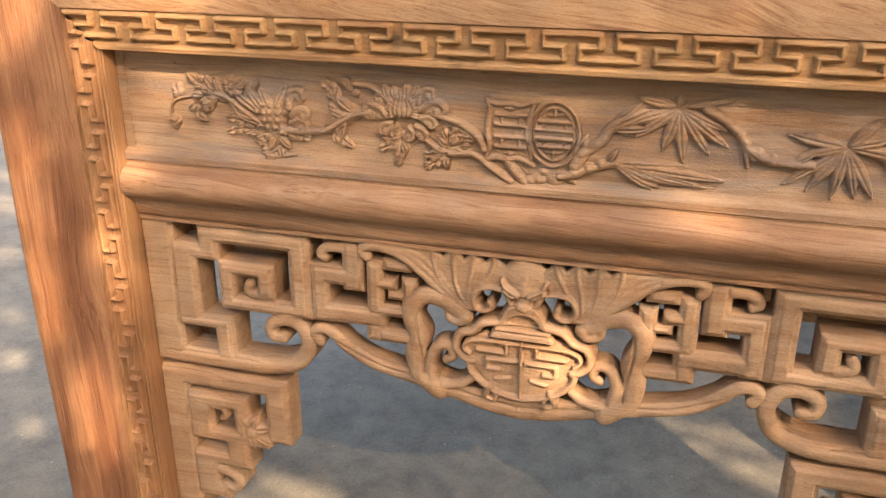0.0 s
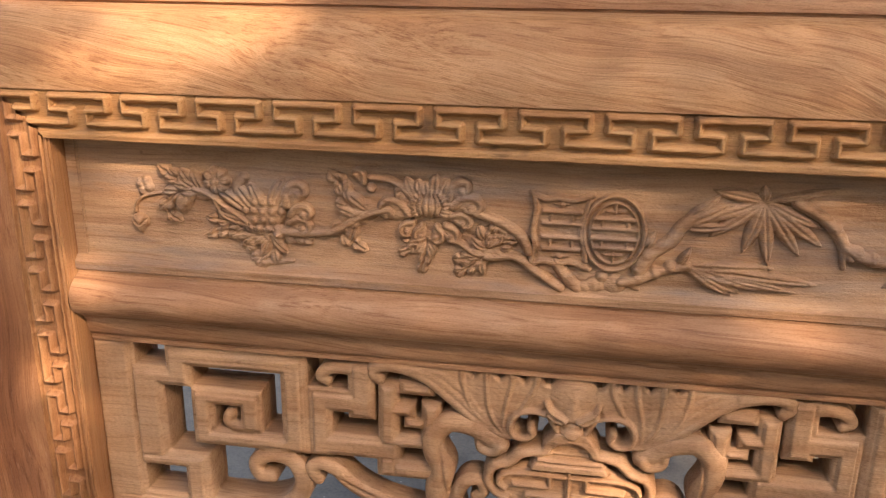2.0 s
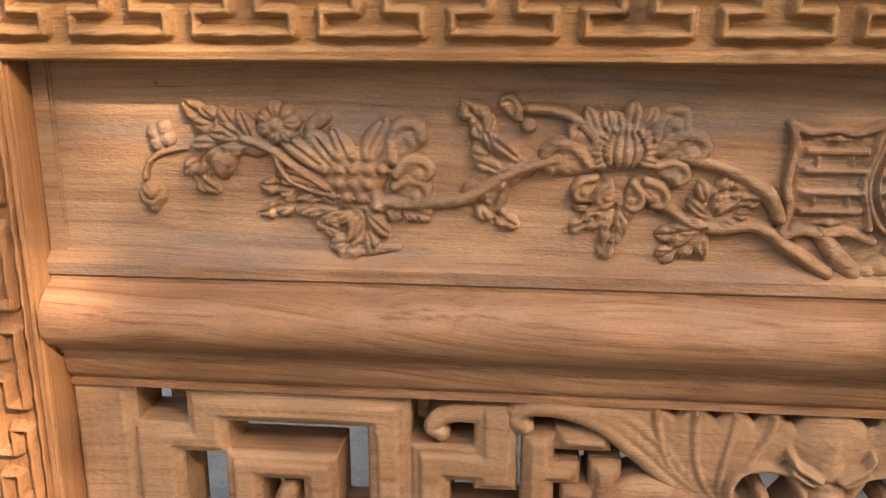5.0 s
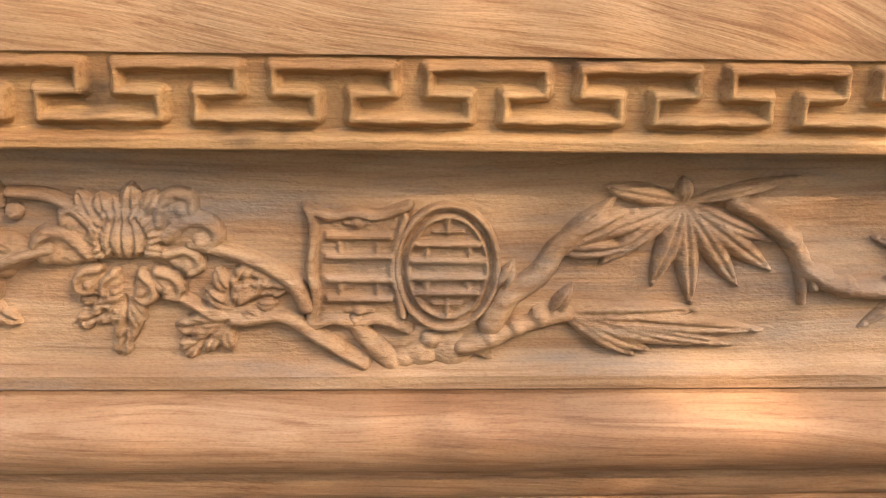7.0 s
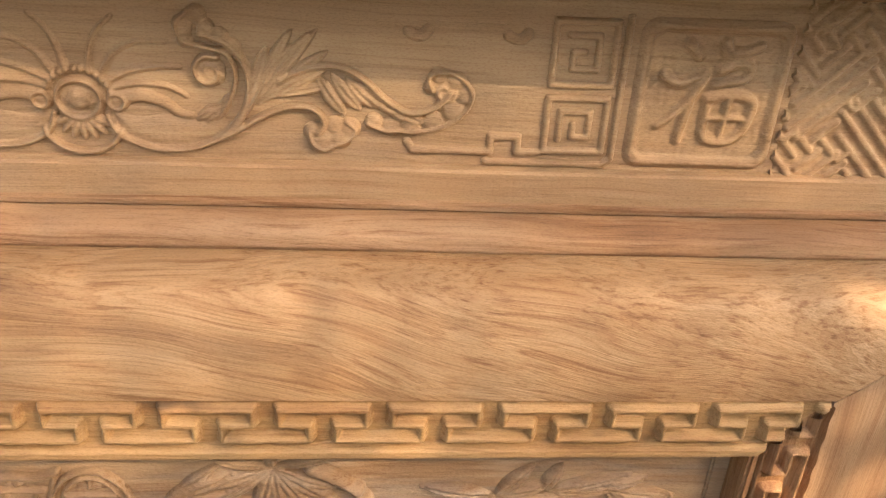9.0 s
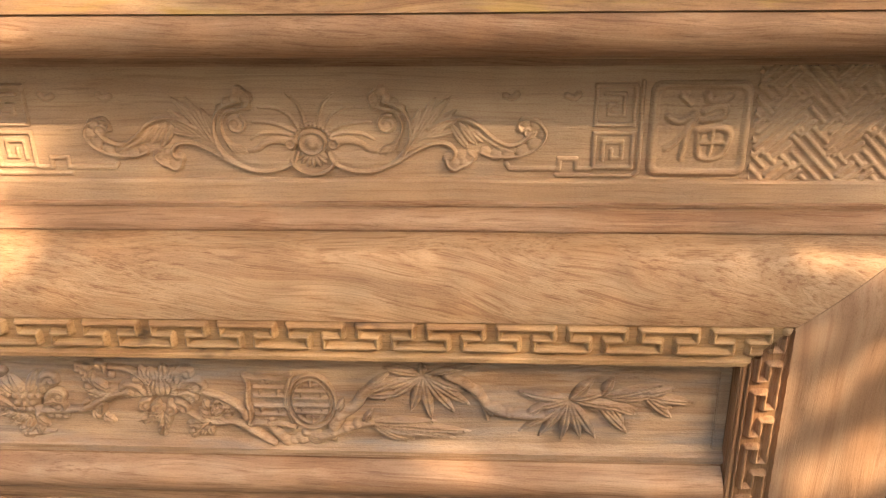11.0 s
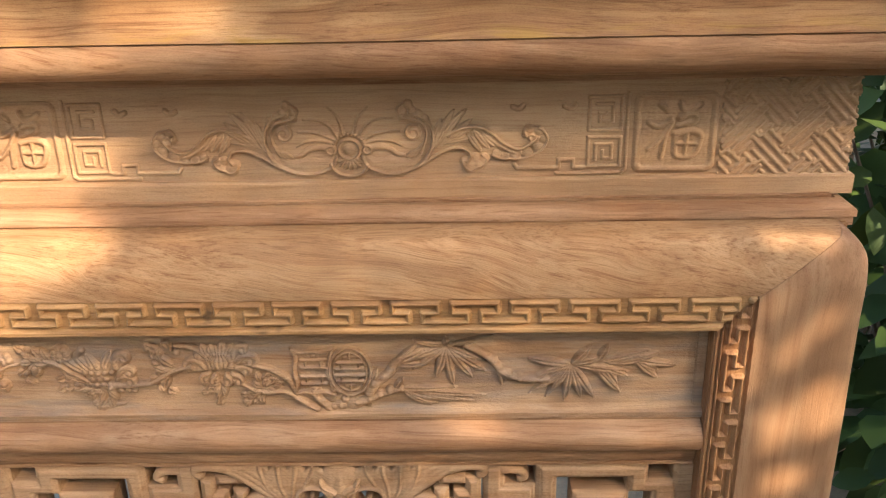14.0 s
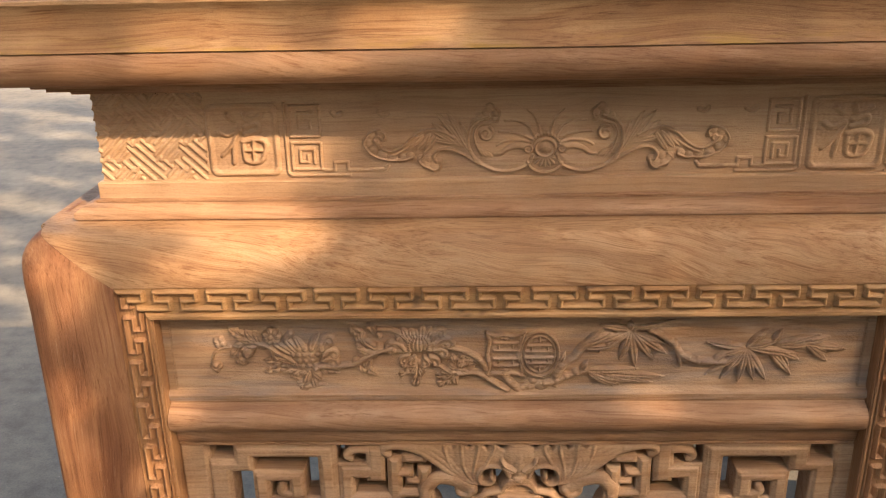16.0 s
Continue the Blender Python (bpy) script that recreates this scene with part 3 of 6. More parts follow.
# ---- key borders: a strip, its tiles cut with T-shaped slots ----
def key_tile(name, period, height, vertical, keep=None):
    """One repeat of a rounded bead that runs on as a meander, over a sunk ground, with a rail at its foot."""
    st = 0.0009
    nx, nz = round(period / st), round(height / st)
    u = np.linspace(0, period, nx + 1)
    v = np.linspace(0, height, nz + 1)
    U, V = np.meshgrid(u, v)
    p = period
    low, mid, top, rail, w = (k * height for k in (0.345, 0.612, 0.880, 0.225, 0.088))
    if vertical:
        low, mid, top, rail, w = (k * height for k in (0.245, 0.520, 0.795, 0.105, 0.092))
    g = 0.062 * p + w
    best = np.full(U.shape, 1.0)
    for k in (-1, 0, 1):
        for a, b, c, d in ((g, p - g, top, top), (p - g, p - g, mid, top), (p / 2 + g, p - g, mid, mid), (p / 2 + g, p / 2 + g, low, mid), (p / 2 + g, 1.5 * p - g, low, low),
                           (1.5 * p - g, 1.5 * p - g, low, mid), (p + g, 1.5 * p - g, mid, mid), (p + g, p + g, mid, top)):
            dx = np.maximum(np.maximum(a + k * p - U, U - b - k * p), 0)
            dz = np.maximum(np.maximum(c - V, V - d), 0)
            best = np.minimum(best, np.hypot(dx, dz) - w)
    best = np.minimum(best, V - rail)
    if vertical:
        best = np.minimum(best, 0.955 * height - V)
    wob = 0.00035 * np.sin(U * 2 * math.pi * 3 / p + V * 260) + 0.0003 * np.sin(V * 430)
    H = 0.0082 * np.clip((wob - best) / 0.0036, 0, 1) ** 0.75
    H *= np.clip(V / 0.0018, 0, 1) ** 0.5
    verts = [((a, -h, b) if not vertical else (b, -h, a)) for a, b, h in zip(U.ravel(), V.ravel(), H.ravel())]
    m = nx + 1
    faces = []
    for i in range(nz):
        for j in range(nx):
            q = (i * m + j, i * m + j + 1, (i + 1) * m + j + 1, (i + 1) * m + j)
            if keep is None or keep(u[j] + st / 2, v[i] + st / 2):
                faces.append(q[::-1] if vertical else q)
    me = bpy.data.meshes.new(name)
    me.from_pydata(verts, [], faces)
    me.polygons.foreach_set("use_smooth", [True] * len(faces))
    me.update()
    return me


def key_borders():
    hgt = 0.0508
    z0 = 1.3148
    strip = prism_x("key_border", [(FRET + 0.0055, 1.3645), (FRET + 0.0055, z0 + 0.003), (FRET + 0.009, z0), (FRET + 0.034, z0), (FRET + 0.034, 1.3645)],
                    lambda y, z: -0.790 + (1.3645 - z) * 1.0, lambda y, z: 0.413 - (1.3645 - z) * 1.0, W_FRET, table, "carved key-pattern border along the rail")
    P = 0.0810
    me = key_tile("key", P, hgt, False)
    me.materials.append(W_FRET)
    for i in range(-10, 6):
        x = -0.0094 + i * P
        data = me
        if i in (-10, 4, 5):
            data = key_tile("key", P, hgt, False, lambda u, v, x=x: -0.790 + (hgt - v) * 1.07 < x + u < 0.413 - (hgt - v) * 1.07)
            data.materials.append(W_FRET)
        ob = new("key", data)
        ob.parent = strip
        ob.location = Vector((x, FRET + 0.005, z0)) - BASE
    PV = 0.0762
    for left in (True, False):
        xo, xi = (-0.790, -0.7355) if left else (0.413, 0.3585)
        s = 1 if left else -1
        rows = []
        for i in range(24):
            z = 1.3145 - (1.3145 - FLOOR - 0.05) * i / 23
            rows.append((z, min(xo, xi) + 0.0005, max(xo, xi) - 0.0005, FRET + 0.0055))
        rows.insert(0, (1.3635, xo, xo + 0.0004, FRET + 0.0055) if left else (1.3635, xo - 0.0004, xo, FRET + 0.0055))
        post = board("key_post", rows, 0.05, W_FRETV, table, "carved key-pattern border down the leg", cols=4)
        def column_key(keep=None):
            mv = key_tile("key", PV, 0.046, True, keep)
            if left:            # the slots open towards the leg
                for vtx in mv.vertices:
                    vtx.co.x = 0.046 - vtx.co.x
                mv.flip_normals()
            mv.materials.append(W_FRETV)
            return mv

        whole = column_key()
        for i in range(-1, 12):
            z = 1.288 - PV * i - PV / 2
            if z < FLOOR + 0.06:
                break
            data = whole
            if i < 1:
                data = column_key(lambda u, v, z=z: z + u < 1.3645 - (0.046 - v) / 1.0 - 0.001)
            ob = new("key", data)
            ob.parent = post
            ob.location = Vector(((xo + 0.0005) if left else (xo - 0.0465), FRET + 0.005, z)) - BASE
        # plain inner fillet of the post
        block("post_fillet", min(xi - 0.0080 * s, xi), max(xi - 0.008 * s, xi), FRET - 0.0005, FRET + 0.04, FLOOR + 0.02, 1.3208, W_FRETV, post, r=0.0025)


key_borders()


# ---- recessed panel, half-round and band under it ----
def panel_field():
    pf = prism_x("carved_panel", [(PANEL, 1.335), (PANEL, 1.1850), (PANEL - 0.0012, 1.1830), (PANEL - 0.0098, 1.1755), (PANEL - 0.0112, 1.1738), (PANEL - 0.0112, 1.1655),
                                  (PANEL - 0.0095, 1.1640), (PANEL + 0.012, 1.1640), (PANEL + 0.012, 1.335)],
                 -0.737, 0.3595, W_PANEL, table, "recessed panel carved with flowers and bamboo", seg=40, lift=0.0008)
    for a, b in ((-0.7372, -0.722), (0.3435, 0.3597)):
        block("panel_jamb", a, b, PANEL - 0.0035, PANEL + 0.02, 1.1770, 1.335, W_PANEL, table, r=0.002)
    pr = arc(0.990, 1.1345, -0.034, 0.0265, 64, -66, 16)
    pr = [(0.996, 1.1635), (0.9800, 1.1635), (0.9798, 1.1608)] + pr + [(0.9772, 1.1085), (0.9790, 1.1065), (1.02, 1.1065), (1.02, 1.1635)]
    prism_x("half_round_rail", pr, -0.7345, 0.357, W_RAIL, table, "plain half-round rail, sanded reddish wood", seg=40, lift=0.0008)
    band = [(1.012, 1.106), (0.980, 1.106), (0.980, 1.1035), (0.9835, 1.102)]
    band += [(0.9835 + 0.008 * (1 - math.cos(radians(a))), 1.101 - 0.020 * math.sin(radians(a))) for a in range(0, 91, 15)]
    band += [(0.9915, 1.0795), (0.989, 1.0785), (0.989, 1.0745), (1.012, 1.0745)]
    prism_x("lattice_rail", band, -0.7345, 0.357, W_RAIL, table, "hollow-moulded rail over the openwork", seg=30, lift=0.0006)
    return pf


CARVED = panel_field()


# ---- carvings on the recessed panel ----
def curl(c, x, z, r, h, a0=0, turns=1.1, w=0.0035, hand=1):
    """A plump rolled petal: a low dome with a raised spiral lip."""
    pts = []
    for i in range(11):
        t = i / 10
        a = radians(a0 + hand * 360 * turns * t)
        rr = r * (1 - 0.75 * t)
        pts.append((x + rr * math.cos(a), z + rr * math.sin(a)))
    c.disc(x, z, r * 1.02, h * 0.62)
    c.stroke(pts, w, h, w * 0.8)


def curly_leaf(c, pts, w, h, lobes=3, hand=0):
    """A fleshy carved leaf along a bent midrib: overlapping lobes on its sides (hand: larger on one side), a gouged vein."""
    p = spline(pts, 6)
    c.stroke(pts, w * 0.80, h * 0.58, w * 0.30)
    n = len(p) - 1
    for k in range(lobes + 1):
        f = 0.08 + 0.72 * k / lobes
        i = min(int(f * n), n - 1)
        a = math.degrees(math.atan2(p[i + 1][1] - p[i][1], p[i + 1][0] - p[i][0]))
        for sd in (1, -1):
            big = 1.0 if hand in (0, sd) else 0.7
            c.petal(p[i][0], p[i][1], a + sd * (50 - 7 * k), big * w * (1.75 - 0.28 * k), w * 0.50, h * (0.82 - 0.06 * k), 0.4, 1.25, bend=-0.25 * sd, rise=0.2, blunt=0.6)
    c.petal(p[-5][0], p[-5][1], math.degrees(math.atan2(p[-1][1] - p[-5][1], p[-1][0] - p[-5][0])), w * 1.2, w * 0.46, h * 0.72, 0.3, 0.9)
    c.dig(pts, 0.0012, h * 0.34)


def scales(c, x, z, r, h, rows=4):
    """The heart of a chrysanthemum: a dome of small round petals in offset rows."""
    c.disc(x, z, r * 1.05, h * 0.82, r * 0.95)
    for j in range(rows):
        n = 3 + j % 2 + (j == 1)
        zz = z + r * (0.66 - 0.44 * j)
        for i in range(n):
            xx = x + r * 0.46 * (i - (n - 1) / 2)
            k = 1 - 0.28 * ((xx - x) / r) ** 2 - 0.2 * ((zz - z) / r) ** 2
            c.disc(xx, zz, r * 0.25, h * 1.12 * k, r * 0.24)


def hooked(c, x, z, a, r, h, hand):
    """A fleshy petal whose tip rolls over: a swollen body and a bent lip."""
    ca, sa = math.cos(radians(a)), math.sin(radians(a))
    def q(u, v):
        return (x + r * (u * ca - hand * v * sa), z + r * (u * sa + hand * v * ca))
    c.petal(x, z, a, r * 1.7, r * 0.60, h * 0.72, 0.15, 1.5, blunt=0.5)
    c.stroke([q(0.2, -0.1), q(0.8, -0.40), q(1.35, -0.28), q(1.52, 0.15), q(1.22, 0.42)], r * 0.26, h * 0.92, r * 0.24)
    c.disc(*q(1.05, 0.20), r * 0.36, h * 0.88)


def panel_carvings():
    step = 0.00095
    h = 0.0115
    # first spray: bud, leaves, small blossom
    c = Carving(-0.70, -0.43, 1.176, 1.31, step)
    c.stroke([(-0.6610, 1.2341), (-0.6572, 1.2447), (-0.6473, 1.2518), (-0.6303, 1.2556)], 0.0026, h * 0.6, 0.002)
    c.disc(*(-0.6565, 1.2225), 0.0105, h * 0.9, 0.0095)
    c.dig([(-0.6642, 1.2265), (-0.6559, 1.2195), (-0.6491, 1.2255)], 0.0011, h * 0.35)
    c.petal(*(-0.6567, 1.2194), -80, 0.011, 0.005, h * 0.7)
    for x, z in ((-0.6520, 1.2657), (-0.6451, 1.2686), (-0.6429, 1.2615), (-0.6502, 1.2582)):
        c.disc(x, z, 0.0062, h * 0.55)
    curly_leaf(c, [(-0.5814, 1.2597), (-0.5963, 1.2686), (-0.6125, 1.2749), (-0.6277, 1.2860)], 0.0135, h, 3)
    curly_leaf(c, [(-0.5876, 1.2608), (-0.6042, 1.2592), (-0.6188, 1.2493), (-0.6232, 1.2362), (-0.6114, 1.2277)], 0.0130, h * 0.95, 3, -1)
    c.fill([(-0.6126, 1.2533), (-0.5969, 1.2567), (-0.5930, 1.2471), (-0.6036, 1.2337), (-0.6127, 1.2387)], h * 0.75, 0.005)
    for k in range(7):
        a = k * 51.0
        c.petal(*(-0.5641, 1.2738), a, 0.0155, 0.0058, h * 0.85, 0.2, 1.9, rise=0.3, blunt=0.5)
    c.disc(*(-0.5656, 1.2727), 0.0062, h * 1.05)
    c.stroke([(-0.5893, 1.2628), (-0.5713, 1.2566), (-0.5536, 1.2438), (-0.5322, 1.2298)], 0.0036, h * 0.85)
    c.stroke([(-0.5691, 1.2560), (-0.5593, 1.2362), (-0.5359, 1.2266), (-0.5034, 1.2220)], 0.0030, h * 0.75)
    carve("flower_spray", c, PANEL + 0.001, 0.003, W_PANEL, CARVED, "carved bud and lobed leaves on a curving stem")
    # first chrysanthemum
    c = Carving(-0.60, -0.42, 1.172, 1.31, step)
    for p, a, L, W in (((-0.5240, 1.2335), 128, 0.052, 0.0070), ((-0.5202, 1.2371), 112, 0.046, 0.0066), ((-0.5148, 1.2389), 97, 0.040, 0.0062), ((-0.5096, 1.2397), 80, 0.043, 0.0062), ((-0.5044, 1.2390), 64, 0.050, 0.0068), ((-0.5288, 1.2299), 150, 0.040, 0.0060)):
        c.petal(*p, a + (6 if a > 90 else -6), L * (0.9 if 90 < a < 120 else 1.0), W * 1.2, h * 0.72, 0.45, 1.35, bend=0.16 if a > 90 else -0.16, rise=0.2, blunt=0.6)
    hooked(c, *(-0.4883, 1.2462), 62, 0.021, h, -1)
    hooked(c, *(-0.4871, 1.2375), 20, 0.017, h, -1)
    hooked(c, *(-0.4893, 1.2304), -5, 0.017, h * 0.95, -1)
    c.stroke([(-0.5342, 1.2781), (-0.5430, 1.2679), (-0.5395, 1.2560), (-0.5282, 1.2457)], 0.0060, h * 0.7, 0.004)
    scales(c, *(-0.5135, 1.2382), 0.0215, h)
    curly_leaf(c, [(-0.5198, 1.2194), (-0.5404, 1.2252), (-0.5594, 1.2296), (-0.5786, 1.2311)], 0.0115, h * 0.9, 3)
    curly_leaf(c, [(-0.5235, 1.2169), (-0.5445, 1.2191), (-0.5623, 1.2170), (-0.5815, 1.2103)], 0.0105, h * 0.85, 3, 1)
    curly_leaf(c, [(-0.5112, 1.2160), (-0.5308, 1.2132), (-0.5385, 1.2059), (-0.5264, 1.2013)], 0.0095, h * 0.8, 2)
    curly_leaf(c, [(-0.5078, 1.2142), (-0.5070, 1.1998), (-0.5202, 1.1893), (-0.5172, 1.1813)], 0.0135, h * 0.9, 3)
    c.stroke([(-0.5170, 1.1850), (-0.5026, 1.1859), (-0.4846, 1.1884)], 0.0055, h * 0.7, 0.0025)
    c.disc(*(-0.4980, 1.2186), 0.0060, h * 1.1)
    c.disc(*(-0.4980, 1.2186), 0.0030, h * 1.3)
    c.stroke([(-0.4951, 1.2208), (-0.4776, 1.2210), (-0.4566, 1.2220), (-0.4322, 1.2252)], 0.0058, h * 0.85, 0.0050)
    curly_leaf(c, [(-0.4918, 1.2180), (-0.4779, 1.2153), (-0.4640, 1.2120)], 0.0080, h * 0.75, 2)
    carve("chrysanthemum", c, PANEL + 0.001, 0.003, W_PANEL, CARVED, "carved chrysanthemum in full bloom with leaves")
    # second spray: tall curled leaves
    c = Carving(-0.46, -0.34, 1.19, 1.31, step)
    c.disc(*(-0.4386, 1.2820), 0.0062, h * 0.8)
    curly_leaf(c, [(-0.4007, 1.2499), (-0.4177, 1.2521), (-0.4267, 1.2623), (-0.4273, 1.2741), (-0.4355, 1.2840)], 0.0150, h, 3, -1)
    c.fill([(-0.4240, 1.2724), (-0.4073, 1.2642), (-0.4024, 1.2523), (-0.4195, 1.2504)], h * 0.6, 0.006)
    c.petal(*(-0.3973, 1.2472), 140, 0.035, 0.0065, h * 0.9, 0.4, 1.2)
    curly_leaf(c, [(-0.4094, 1.2419), (-0.4243, 1.2365), (-0.4287, 1.2242), (-0.4186, 1.2155), (-0.4055, 1.2078)], 0.0125, h, 3, -1)
    c.petal(*(-0.4111, 1.2408), -110, 0.030, 0.0072, h * 0.8, 0.5, 1.1)
    c.stroke([(-0.4427, 1.2229), (-0.4286, 1.2295), (-0.4111, 1.2408), (-0.3939, 1.2483), (-0.3769, 1.2526)], 0.0042, h, 0.005)
    hooked(c, *(-0.4044, 1.2760), 115, 0.0120, h * 0.8, 1)
    c.disc(*(-0.3970, 1.2737), 0.0055, h * 0.7)
    c.stroke([(-0.3969, 1.2850), (-0.3785, 1.2838), (-0.3652, 1.2773), (-0.3551, 1.2681)], 0.0040, h * 0.85, 0.0048)
    carve("leaf_spray", c, PANEL + 0.001, 0.003, W_PANEL, CARVED, "carved curling leaves on a thin stem")
    # second chrysanthemum
    c = Carving(-0.40, -0.25, 1.18, 1.31, step)
    for p, a, L in (((-0.3499, 1.2614), 112, 0.028), ((-0.3450, 1.2698), 100, 0.016), ((-0.3317, 1.2700), 84, 0.022), ((-0.3250, 1.2700), 62, 0.020), ((-0.3400, 1.2699), 92, 0.014)):
        c.petal(*p, a, L, 0.0068, h * 0.75, 0.4, 1.1, rise=0.3, blunt=0.6)
    hooked(c, *(-0.3165, 1.2634), 50, 0.018, h * 0.9, -1)
    hooked(c, *(-0.3146, 1.2567), 12, 0.021, h, -1)
    hooked(c, *(-0.3160, 1.2481), -12, 0.015, h * 0.95, -1)
    hooked(c, *(-0.3531, 1.2460), 160, 0.022, h, 1)
    hooked(c, *(-0.3516, 1.2563), 128, 0.016, h * 0.9, 1)
    for p, a, r in (((-0.3497, 1.2409), -140, 0.013), ((-0.3412, 1.2393), -112, 0.012), ((-0.3293, 1.2394), -78, 0.013), ((-0.3218, 1.2395), -45, 0.014)):
        hooked(c, *p, a, r, h, 1 if a < -90 else -1)
    for k in range(9):
        a = 200 - 27 * k
        c.petal(*(-0.3347, 1.2565), a, 0.0235, 0.0058, h * 0.95, 0.3, 1.7, rise=0.3, blunt=0.5)
    c.disc(*(-0.3358, 1.2588), 0.0160, h * 1.3, 0.0140)
    for k in (-0.8, -0.4, 0.0, 0.4, 0.8):
        x, z = (-0.3358, 1.2588)
        c.dig([(x + k * 0.010, z + 0.012), (x + k * 0.017, z), (x + k * 0.010, z - 0.013)], 0.0010, h * 0.34)
    curly_leaf(c, [(-0.3385, 1.2254), (-0.3495, 1.2228), (-0.3615, 1.2226)], 0.0085, h * 0.8, 2)
    curly_leaf(c, [(-0.3375, 1.2219), (-0.3493, 1.2136), (-0.3707, 1.2033)], 0.0095, h * 0.85, 3)
    curly_leaf(c, [(-0.3385, 1.2229), (-0.3396, 1.2059), (-0.3455, 1.1834)], 0.0105, h * 0.85, 3)
    carve("chrysanthemum", c, PANEL + 0.001, 0.003, W_PANEL, CARVED, "carved round chrysanthemum with rolled petals")
    # bough to the signs
    c = Carving(-0.33, -0.12, 1.168, 1.31, step)
    c.stroke([(-0.2978, 1.2558), (-0.2758, 1.2503), (-0.2570, 1.2427), (-0.2412, 1.2319), (-0.2326, 1.2163)], 0.0052, h * 0.9, 0.0058)
    c.stroke([(-0.3257, 1.2325), (-0.3050, 1.2213), (-0.2875, 1.2109), (-0.2702, 1.2076), (-0.2465, 1.2101), (-0.2250, 1.1961), (-0.1990, 1.1792)], 0.0040, h, 0.0055)
    curly_leaf(c, [(-0.2757, 1.2139), (-0.2780, 1.2262), (-0.2699, 1.2332), (-0.2581, 1.2334)], 0.0115, h, 3, 1)
    curly_leaf(c, [(-0.2740, 1.2157), (-0.2623, 1.2194), (-0.2577, 1.2264), (-0.2459, 1.2266)], 0.0095, h * 0.95, 3)
    c.disc(*(-0.2704, 1.2238), 0.0070, h * 0.8)
    curly_leaf(c, [(-0.2788, 1.2085), (-0.2923, 1.2048), (-0.3095, 1.2027)], 0.0100, h * 0.9, 3)
    curly_leaf(c, [(-0.2804, 1.2067), (-0.2903, 1.1976), (-0.3072, 1.1869)], 0.0095, h * 0.85, 2)
    c.petal(*(-0.2831, 1.2049), -75, 0.020, 0.0065, h * 0.8)
    c.stroke([(-0.2037, 1.2061), (-0.1958, 1.1937), (-0.1826, 1.1795)], 0.0062, h * 0.85, 0.0075)
    for p, r in (((-0.1642, 1.1842), 0.011), ((-0.1458, 1.1866), 0.014), ((-0.1742, 1.1815), 0.008), ((-0.1584, 1.1936), 0.007)):
        c.disc(*p, r, h * 0.75, r * 0.85)
    carve("bough", c, PANEL + 0.001, 0.003, W_PANEL, CARVED, "carved bough with two leaves and rocks at its foot")
    # the square and the round longevity signs
    c = Carving(-0.25, -0.155, 1.19, 1.30, step)
    c.bar(-0.226, -0.176, 1.206, 1.276, h * 0.28, 0.003)
    for z, s in ((1.2735, 1), (1.2065, -1)):
        c.stroke([(-0.231, z + 0.004 * s), (-0.218, z - 0.001 * s), (-0.204, z + 0.001 * s), (-0.190, z - 0.001 * s), (-0.172, z + 0.005 * s)], 0.0036, h * 0.68, flat=True)
    c.stroke([(-0.230, 1.276), (-0.227, 1.262), (-0.230, 1.240), (-0.227, 1.222), (-0.231, 1.206)], 0.0034, h * 0.68, flat=True)
    c.stroke([(-0.174, 1.272), (-0.178, 1.258), (-0.182, 1.240), (-0.178, 1.224), (-0.175, 1.210)], 0.0030, h * 0.62, flat=True)
    for z in (1.2600, 1.2480, 1.2335, 1.2215):
        c.bar(-0.222, -0.180, z - 0.0030, z + 0.0030, h * 0.68, 0.0018)
    for x in (-0.2125, -0.1905):
        for z in (1.2540, 1.2275):
            c.bar(x - 0.0022, x + 0.0022, z - 0.0045, z + 0.0045, h * 0.6, 0.0016)
    for z in (1.2680, 1.2135):
        c.disc(-0.2015, z, 0.0046, h * 0.75, 0.0036)
        c.bar(-0.211, -0.192, z - 0.0016, z + 0.0016, h * 0.6, 0.0014)
    carve("square_sign", c, PANEL + 0.001, 0.003, W_PANEL, CARVED, "square carved longevity sign of bars and knobs")
    c = Carving(-0.195, -0.105, 1.19, 1.295, step)
    cx, cz = -0.149, 1.2405
    c.disc(cx, cz, 0.031, h * 0.3, 0.039)
    c.stroke([(cx + 0.0300 * math.cos(radians(a)), cz + 0.0385 * math.sin(radians(a))) for a in range(0, 360, 20)], 0.0024, h * 0.66, closed=True, flat=True)
    c.stroke([(cx + 0.0235 * math.cos(radians(a)), cz + 0.0315 * math.sin(radians(a))) for a in range(0, 360, 20)], 0.0014, h * 0.62, closed=True, flat=True)
    for z, w in ((0.0150, 0.0205), (0.0050, 0.0230), (-0.0055, 0.0230), (-0.0150, 0.0205)):
        c.bar(cx - w, cx + w, cz + z - 0.0030, cz + z + 0.0030, h * 0.68, 0.0018)
    for x in (-0.0125, 0.0125):
        for z in (0.0100, -0.0105):
            c.bar(cx + x - 0.0021, cx + x + 0.0021, cz + z - 0.004, cz + z + 0.004, h * 0.6, 0.0016)
    for s in (1, -1):
        c.bar(cx - 0.0017, cx + 0.0017, cz + s * 0.0260 - 0.006, cz + s * 0.0260 + 0.006, h * 0.68, 0.0014)
        c.bar(cx - 0.0100, cx + 0.0100, cz + s * 0.0225 - 0.0016, cz + s * 0.0225 + 0.0016, h * 0.6, 0.0014)
    carve("round_sign", c, PANEL + 0.001, 0.003, W_PANEL, CARVED, "round carved longevity sign in a double ring")
    # bamboo
    c = Carving(-0.15, 0.09, 1.172, 1.31, step)
    c.stroke([(-0.122, 1.205), (-0.112, 1.222), (-0.094, 1.236), (-0.084, 1.252), (-0.072, 1.262)], 0.0085, h, 0.0065)
